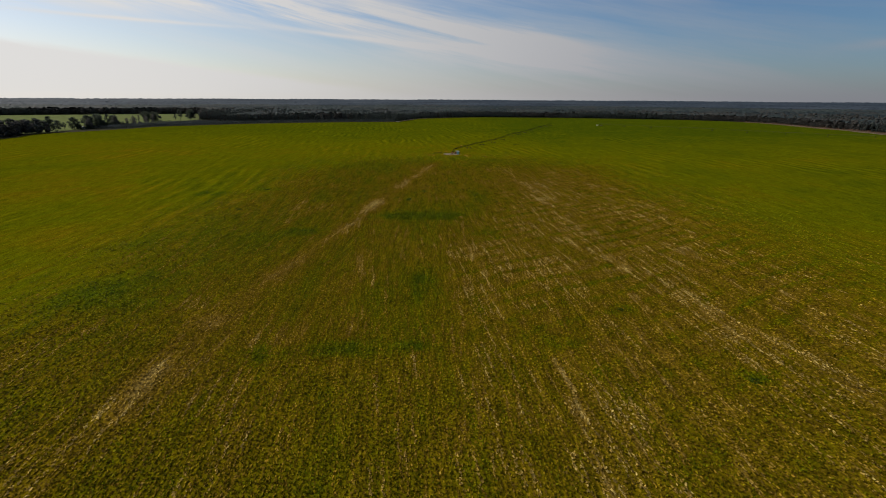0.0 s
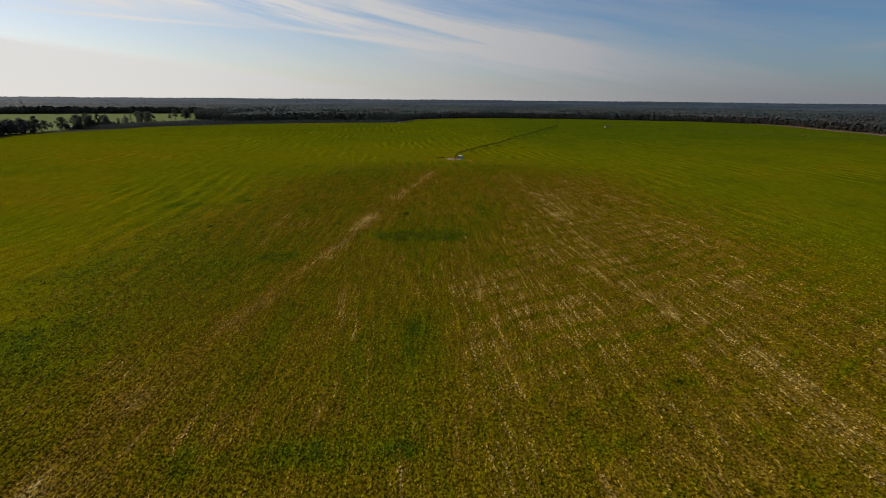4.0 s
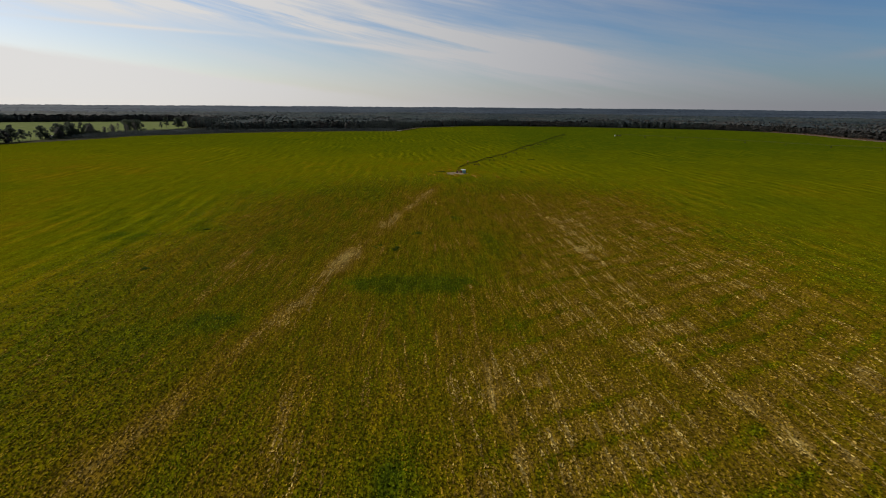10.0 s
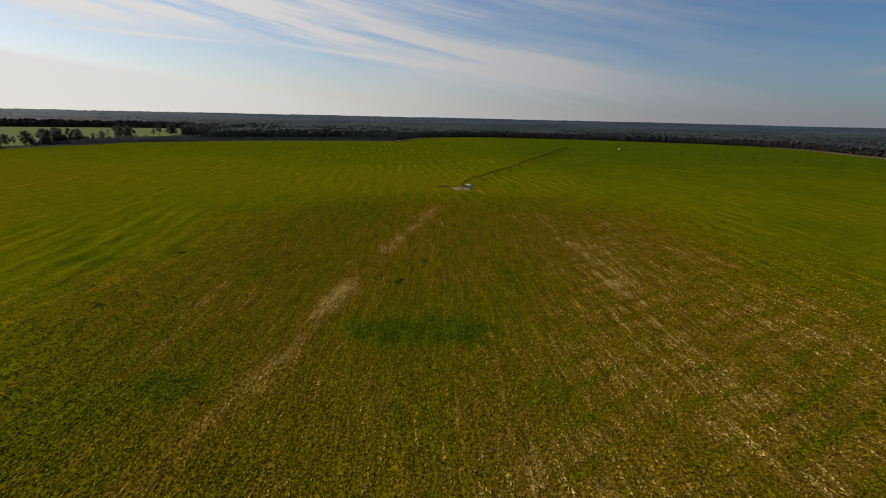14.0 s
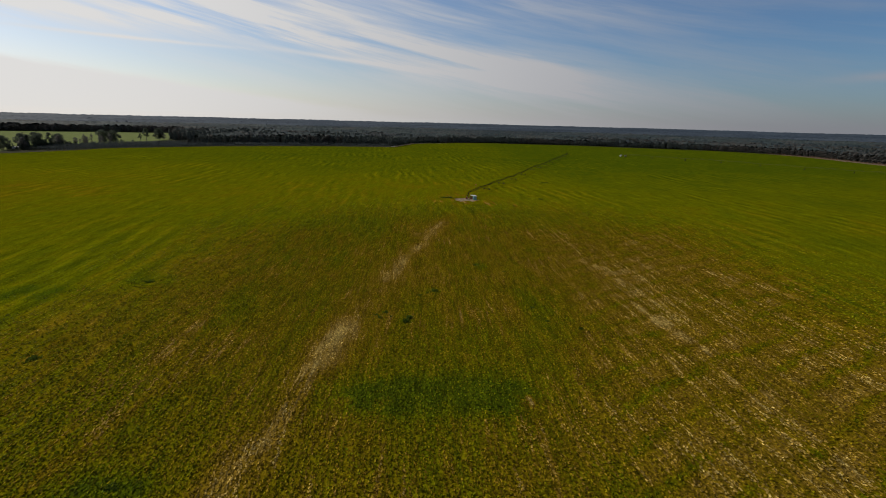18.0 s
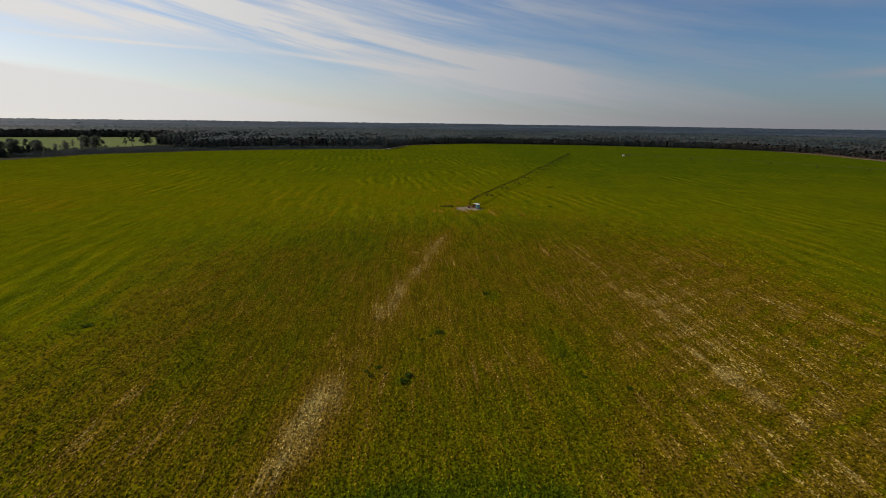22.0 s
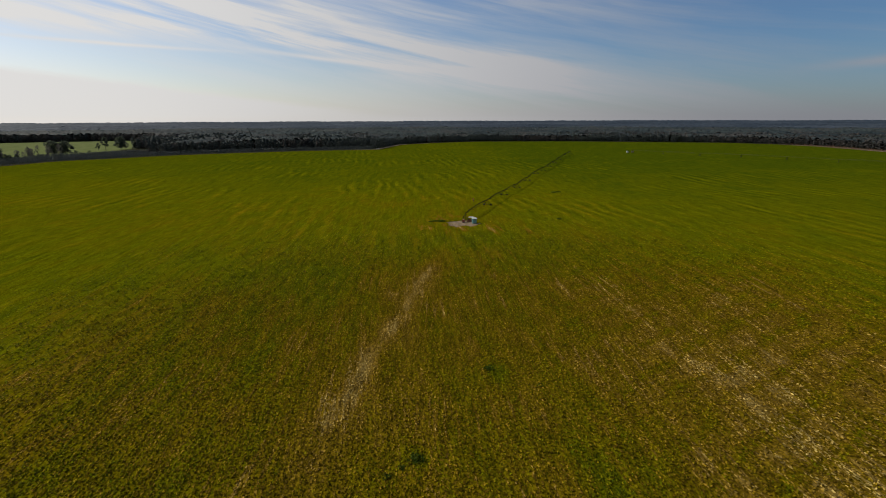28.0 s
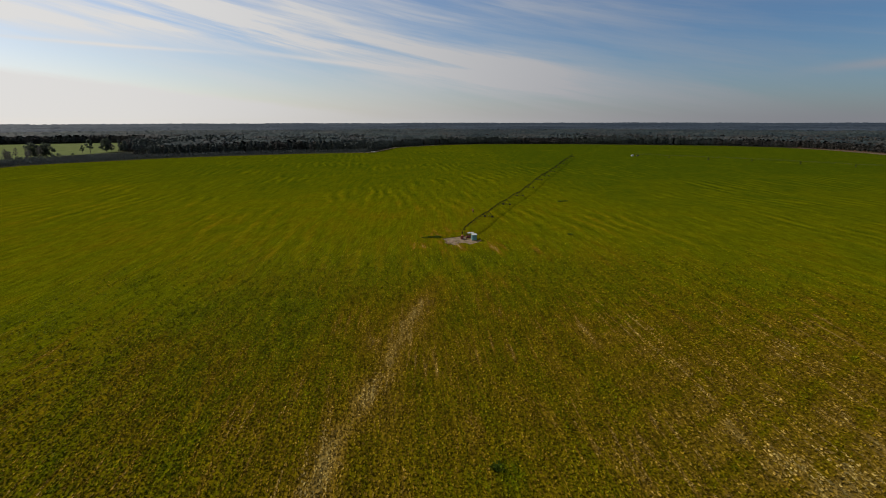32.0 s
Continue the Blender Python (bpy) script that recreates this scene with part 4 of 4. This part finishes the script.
def pump_engine(x, y):
    root = tagged(new("pump_engine"), "rusty red diesel pump engine on a dark steel skid", "engine")
    for s in (-0.5, 0.5):
        boxed("skid_rail", (3.4, 0.14, 0.2), (0, s, 0.1), dark_mat, root)
    boxed("engine_block", (1.5, 0.8, 1.0), (0.1, 0, 0.75), rust_mat, root, "", (0, 0, 0), 0.08)
    boxed("cylinder_head", (1.3, 0.5, 0.3), (0.1, 0, 1.4), dark_mat, root, "", (0, 0, 0), 0.05)
    boxed("radiator", (0.25, 1.0, 1.2), (1.15, 0, 0.85), dark_mat, root)
    rodded("exhaust_pipe", (0.4, 0.25, 1.4), (0.4, 0.25, 2.4), 0.06, rust_mat, root)
    rodded("pump_casing", (-1.15, -0.35, 0.65), (-1.15, 0.35, 0.65), 0.45, rust_mat, root, "red rounded pump casing", 14)
    rodded("drive_shaft", (-0.7, 0, 0.65), (-0.6, 0, 0.65), 0.08, dark_mat, root)
    rodded("discharge_pipe", (-1.15, 0.3, 0.8), (-1.15, 1.7, 0.8), 0.13, steel, root, "", 10)
    return stand_at(root, x, y, 4, 0.06)


def fuel_tank(x, y):
    root = tagged(new("fuel_tank"), "rust-red horizontal fuel tank on low cradle", "tank")
    rodded("tank_shell", (-1.3, 0, 1.05), (1.3, 0, 1.05), 0.62, rust_mat, root, "", 16)
    for s in (-0.8, 0.8):
        boxed("cradle", (0.16, 1.2, 0.5), (s, 0, 0.25), dark_mat, root)
    rodded("filler_cap", (0.2, 0, 1.6), (0.2, 0, 1.8), 0.09, dark_mat, root, "", 8)
    return stand_at(root, x, y, 80, 0.06)


def meter_post(x, y):
    root = tagged(new("meter_post"), "dark wooden post with a meter box standing in crop", "post")
    rodded("post", (0, 0, -0.2), (0, 0, 2.6), 0.14, bark_mat, root, "", 8, 0.11)
    boxed("meter_box", (0.75, 0.35, 0.9), (-0.1, -0.25, 2.0), rust_mat, root, "rusty red meter box")
    boxed("cross_arm", (1.3, 0.12, 0.14), (0, 0, 2.45), bark_mat, root)
    boxed("switch_box", (0.45, 0.3, 0.5), (0.05, -0.24, 1.1), steel, root)
    root = stand_at(root, x, y, 10)
    root.scale = (1.15, 1.15, 1.0)
    return root


equipment_shed(15.2, 471.5)
pump_shelter(14.0, 475.8)
pump_engine(13.4, 475.6)
fuel_tank(9.9, 474.4)
meter_post(21.0, 539.5)
pipe = tagged(new("supply_pipe"), "galvanised supply pipe running from pump to pivot", "pipe")
pz = float(lie(11, 478))
rodded("pipe_run", (12.3, 476.9, pz + 0.86), (12.3, 482.7, pz + 0.86), 0.13, steel, pipe, "", 10)
for k in (477.5, 479.5):
    boxed("pipe_support", (0.2, 0.2, 0.85), (12.3, k, pz + 0.40), dark_mat, pipe)

# far pump box of the second irrigator, with its pale hut
hut = tagged(new("pump_hut"), "small white pump hut beside the distant irrigator", "hut")
boxed("wall", (3.0, 2.6, 2.4), (0, 0, 1.2), roof_mat, hut)
boxed("roof", (3.4, 3.0, 0.15), (0, 0, 2.48), roof_mat, hut)
boxed("door", (0.9, 0.06, 1.9), (0.5, -1.34, 1.0), dark_mat, hut)
stand_at(hut, 314, 1016)
engine = tagged(new("engine_unit"), "dark engine unit standing beside the pump hut", "engine")
boxed("housing", (4.2, 2.0, 1.9), (0, 0, 1.15), dark_mat, engine, "", (0, 0, 0), 0.15)
boxed("skid", (4.6, 2.2, 0.3), (0, 0, 0.12), dark_mat, engine)
rodded("exhaust", (1.2, 0, 2.0), (1.2, 0, 2.9), 0.1, rust_mat, engine)
stand_at(engine, 322, 1015)


# ---- single trees, bushes, weeds ----
def tree_thing(rng, height, wide, low, leaves, material, label, thin=False):
    """A tapered trunk, forked limbs, and a crown of many leaf sprays gathered in uneven clumps."""
    root = tagged(new("tree"), label, "tree")
    lean = Vector((rng.uniform(-0.04, 0.04), rng.uniform(-0.04, 0.04), 1))
    bm = bmesh.new()
    r0 = height * 0.022
    fork = lean * height * low
    rod(bm, (0, 0, -0.3), fork, r0, 8, r0 * 0.75)
    rod(bm, fork, lean * height * 0.86, r0 * 0.75, 6, r0 * 0.2)
    part("trunk", bm, bark_mat, root)
    clumps = []
    count = 16 if not thin else 10
    for k in range(count):
        t = (k + rng.random()) / count
        h = height * (low + (0.97 - low) * t)
        reach = wide * (math.sin(math.pi * min(1, 0.18 + 0.78 * t)) ** 0.7) * rng.uniform(0.35, 1.0)
        a = k * 2.4 + rng.uniform(-0.5, 0.5)
        c = Vector((reach * math.cos(a), reach * math.sin(a), h))
        clumps.append((c, wide * rng.uniform(0.32, 0.52)))
    for c, size in clumps[::2]:
        start = lean * max(height * low * 0.9, c.z - Vector((c.x, c.y, 0)).length * 0.8)
        rodded("limb", start, c, r0 * 0.3, bark_mat, root, "", 5, r0 * 0.08)
    verts, faces = [], []
    for c, size in clumps:
        n = leaves // count
        d = rng.normal(0, 1, (n, 3))
        d = d / np.linalg.norm(d, axis=1, keepdims=True) * (rng.random((n, 1)) ** 0.45)
        d[:, 2] *= 0.7
        mid = d * size + np.array(c)
        s = height * rng.uniform(0.025, 0.05, (n, 1))
        u = rng.normal(0, 1, (n, 3))
        u = u / np.linalg.norm(u, axis=1, keepdims=True)
        w = np.cross(u, rng.normal(0, 1, (n, 3)))
        w = w / np.linalg.norm(w, axis=1, keepdims=True)
        quad = np.stack([mid - u * s, mid + w * s * 0.7, mid + u * s, mid - w * s * 0.7], 1).reshape(-1, 3)
        faces.append(np.arange(4 * n).reshape(-1, 4) + sum(len(v) for v in verts))
        verts.append(quad)
    crown = raw_mesh("crown", np.concatenate(verts), np.concatenate(faces), material)
    crown.parent = root
    return root


rng = np.random.default_rng(5)
OAK = "broad dark green tree standing at the pasture edge"
SCRAG = "tall thin scraggly tree with gaps in its crown"
kinds = [
    tree_thing(rng, 17, 7.6, 0.2, 1900, leaf_mat, OAK), tree_thing(rng, 15, 6.2, 0.24, 1500, leaf_mat, OAK),
    tree_thing(rng, 18, 5.0, 0.38, 700, leaf_mat, SCRAG, True), tree_thing(rng, 12, 4.2, 0.25, 900, hardwood_mat, "grey-brown half-bare tree beside the pasture"),
]
stand_at(kinds[0], -603, 1030)
stand_at(kinds[1], -591, 756)
stand_at(kinds[2], -592, 1142)
stand_at(kinds[3], -583, 1186)
for k in kinds:
    k.scale = (1.3, 1.3, 1.3)
LONE = [(0, -592, 1040, 1.05), (0, -587, 1178, 1.0), (2, -596, 1128, 0.6), (2, -602, 770, 0.95), (1, -588, 728, 1.0), (0, -600, 742, 0.9), (0, -594, 714, 0.9), (1, -602, 700, 1.0), (1, -604, 758, 0.85),
        (1, -604, 789, 0.8), (2, -606, 806, 0.5), (1, -602, 823, 1.0), (3, -588, 838, 1.0), (0, -597, 850, 0.92), (1, -590, 866, 1.0),
        (0, -600, 878, 0.95), (2, -592, 892, 0.9), (3, -588, 905, 1.1), (0, -598, 918, 0.9)]
for k, x, y, size in LONE:
    twin = copy_thing(kinds[k], pose(x, y, float(lie(x, y)), 0, 0, rng.uniform(0, 360)))
    size *= 1.3
    twin.scale = (size, size, size * rng.uniform(0.92, 1.06))


def bush(rng, wide, tall, material, label, kind_name="bush"):
    n = int(260 + 40 * wide)
    d = rng.normal(0, 1, (n, 3))
    d = d / np.linalg.norm(d, axis=1, keepdims=True) * (rng.random((n, 1)) ** 0.4)
    mid = d * (wide / 2, wide / 2, tall / 2) * (1 + 0.25 * np.sin(5 * d[:, :1] + 3 * d[:, 1:2])) + (0, 0, tall * 0.48)
    mid[:, 2] = np.maximum(mid[:, 2], 0.04)
    s = (0.10 + 0.06 * wide / 2) * rng.uniform(0.7, 1.3, (n, 1))
    u = rng.normal(0, 1, (n, 3))
    u = u / np.linalg.norm(u, axis=1, keepdims=True)
    w = np.cross(u, rng.normal(0, 1, (n, 3)))
    w = w / np.linalg.norm(w, axis=1, keepdims=True)
    quad = np.stack([mid - u * s, mid + w * s * 0.7, mid + u * s, mid - w * s * 0.7], 1).reshape(-1, 3)
    ob = raw_mesh(kind_name, quad, np.arange(4 * n).reshape(-1, 4), material)
    return tagged(ob, label, kind_name)


WEED = "dark green weed clump standing taller than the crop"
for x, y, wide, tall in [(-19, 268.5, 2.2, 1.1), (-26.5, 271, 1.2, 0.6), (-23.5, 272.2, 1.0, 0.5), (-11, 294, 3.0, 0.75), (5, 323.5, 2.6, 0.7), 
                         (-1.5, 476.5, 4.0, 1.1), (-4.8, 476.8, 3.5, 0.9), (-7.6, 476.2, 2.6, 0.6), (85, 582, 4.5, 1.0), (89, 584, 3.5, 0.9), (62, 480, 3.0, 0.8),
                         (-27.6, 272.8, 1.6, 0.6), (-25.2, 275, 1.8, 0.7), (-18, 271, 2.0, 1.2), (-15.7, 290, 1.6, 0.5), (-13.4, 292, 1.4, 0.5), (19.5, 281, 1.4, 0.6), (22, 271, 1.3, 0.5), (30.4, 266, 1.6, 0.6),
                         (15, 316, 1.4, 0.5), (-103, 243, 3.0, 0.7), (-107, 297, 3.0, 0.7), (64, 87, 2.4, 0.6), (49, 122, 1.8, 0.6), (-59.5, 203, 2.2, 0.6)]:
    stand_at(bush(rng, wide, tall, weed_mat, WEED, "weed_clump"), x, y, rng.uniform(0, 360))
for x, y, wide, tall in [(-598, 1062, 6, 4.5), (-600, 1076, 7, 5.5), (-600, 1000, 6, 4), (-597, 1104, 5, 3.5), (-588, 765, 4, 3)]:
    stand_at(bush(rng, wide, tall, leaf_mat, "rounded dark green bush at the pasture edge"), x, y, rng.uniform(0, 360))

bare = tree_thing(rng, 14, 3.6, 0.22, 300, hardwood_mat, "thin grey half-bare tree at the pasture edge", True)
bare["group"] = "bare trees along the pasture"
stand_at(bare, -586, 938)
for k in range(15):
    x, y = -584 + rng.uniform(-9, 8), 943 + k * 4.7 + rng.uniform(-2, 2)
    twin = copy_thing(bare, pose(x, y, float(lie(x, y)), 0, 0, rng.uniform(0, 360)))
    twin.scale = (0.8, 0.8, rng.uniform(0.8, 1.45))

hx, hy = rng.uniform(-606, -582, 150), rng.uniform(818, 938, 150)
plant_wood("hedge", np.stack([hx, hy], 1), rng.uniform(4, 9, 150), "hardwood", leaf_mat, "thick dark hedge of shrubs below the pasture trees", 19)["category"] = "hedge"

# ---- farm shed by the trees, sandy track, brush on the clay margin ----
shed = tagged(new("farm_shed"), "small white farm shed under trees by the pasture", "shed")
boxed("wall", (9, 5, 2.8), (0, 0, 1.4), roof_mat, shed)
bm = bmesh.new()
for s in (-1, 1):
    box(bm, (9.8, 3.2, 0.12), (0, s * 1.42, 3.35), (-s * 22, 0, 0))
part("roof", bm, roof_mat, shed, "pale pitched metal roof")
boxed("door", (2.4, 0.08, 2.3), (1.5, -2.55, 1.15), dark_mat, shed)
stand_at(shed, -604, 842, 70)


def ribbon(name, points, width, material, label, up=0.12):
    """A strip of track along a line of points."""
    pts = np.array(points, float)
    steps = np.concatenate([np.linspace(a, b, 12, endpoint=False) for a, b in zip(pts, pts[1:])] + [pts[-1:]])
    way = np.gradient(steps, axis=0)
    way /= np.linalg.norm(way, axis=1, keepdims=True)
    side = np.stack([-way[:, 1], way[:, 0]], 1)
    w = width / 2 * (0.8 + 0.5 * value_noise(np.arange(len(steps)) * 0.6, np.zeros(len(steps)), 77))[:, None]
    p, q = steps - side * w, steps + side * w
    xy = np.stack([p, steps, q], 1).reshape(-1, 2)
    z = lie(xy[:, 0], xy[:, 1]) + up
    ob = raw_mesh(name, np.column_stack([xy, z]), grid_faces(3, len(steps)), material)
    return tagged(ob, label, "track", "", "structure")


ribbon("road", [(-150, 1121), (-101, 1140), (-92, 1200), (-70, 1304), (18, 1390)], 5.0, sand_mat, "pale sandy farm track along the field edge")
ribbon("road", [(734, 1060), (727, 965), (708, 800)], 3.2, sand_mat, "pale sandy farm track along the field edge")
trailer = tagged(new("farm_trailer"), "pale flatbed farm trailer parked on the sandy track", "trailer")
boxed("bed", (6.0, 2.3, 0.5), (0, 0, 1.1), roof_mat, trailer)
boxed("headboard", (0.12, 2.3, 0.8), (2.9, 0, 1.7), roof_mat, trailer)
for sx in (-1.6, -0.5):
    for sy in (-1.0, 1.0):
        rodded("wheel", (sx, sy - 0.12, 0.45), (sx, sy + 0.12, 0.45), 0.45, rubber, trailer, "", 12)
rodded("drawbar", (3.0, 0, 0.9), (4.6, 0, 0.5), 0.07, dark_mat, trailer)
stand_at(trailer, -101, 1142, 20)

rng = np.random.default_rng(40)
bx = rng.uniform(640, 800, 2600)
by = rng.uniform(740, 1260, 2600)
be = border(FIELD, bx, by)
ok = (be > 5) & (be < 30)
plant_wood("brush", np.stack([bx[ok], by[ok]], 1), rng.uniform(1.0, 3.2, ok.sum()), "young", brush_mat, "reddish-brown brush and cleared debris along the field margin", 9)["category"] = "brush"
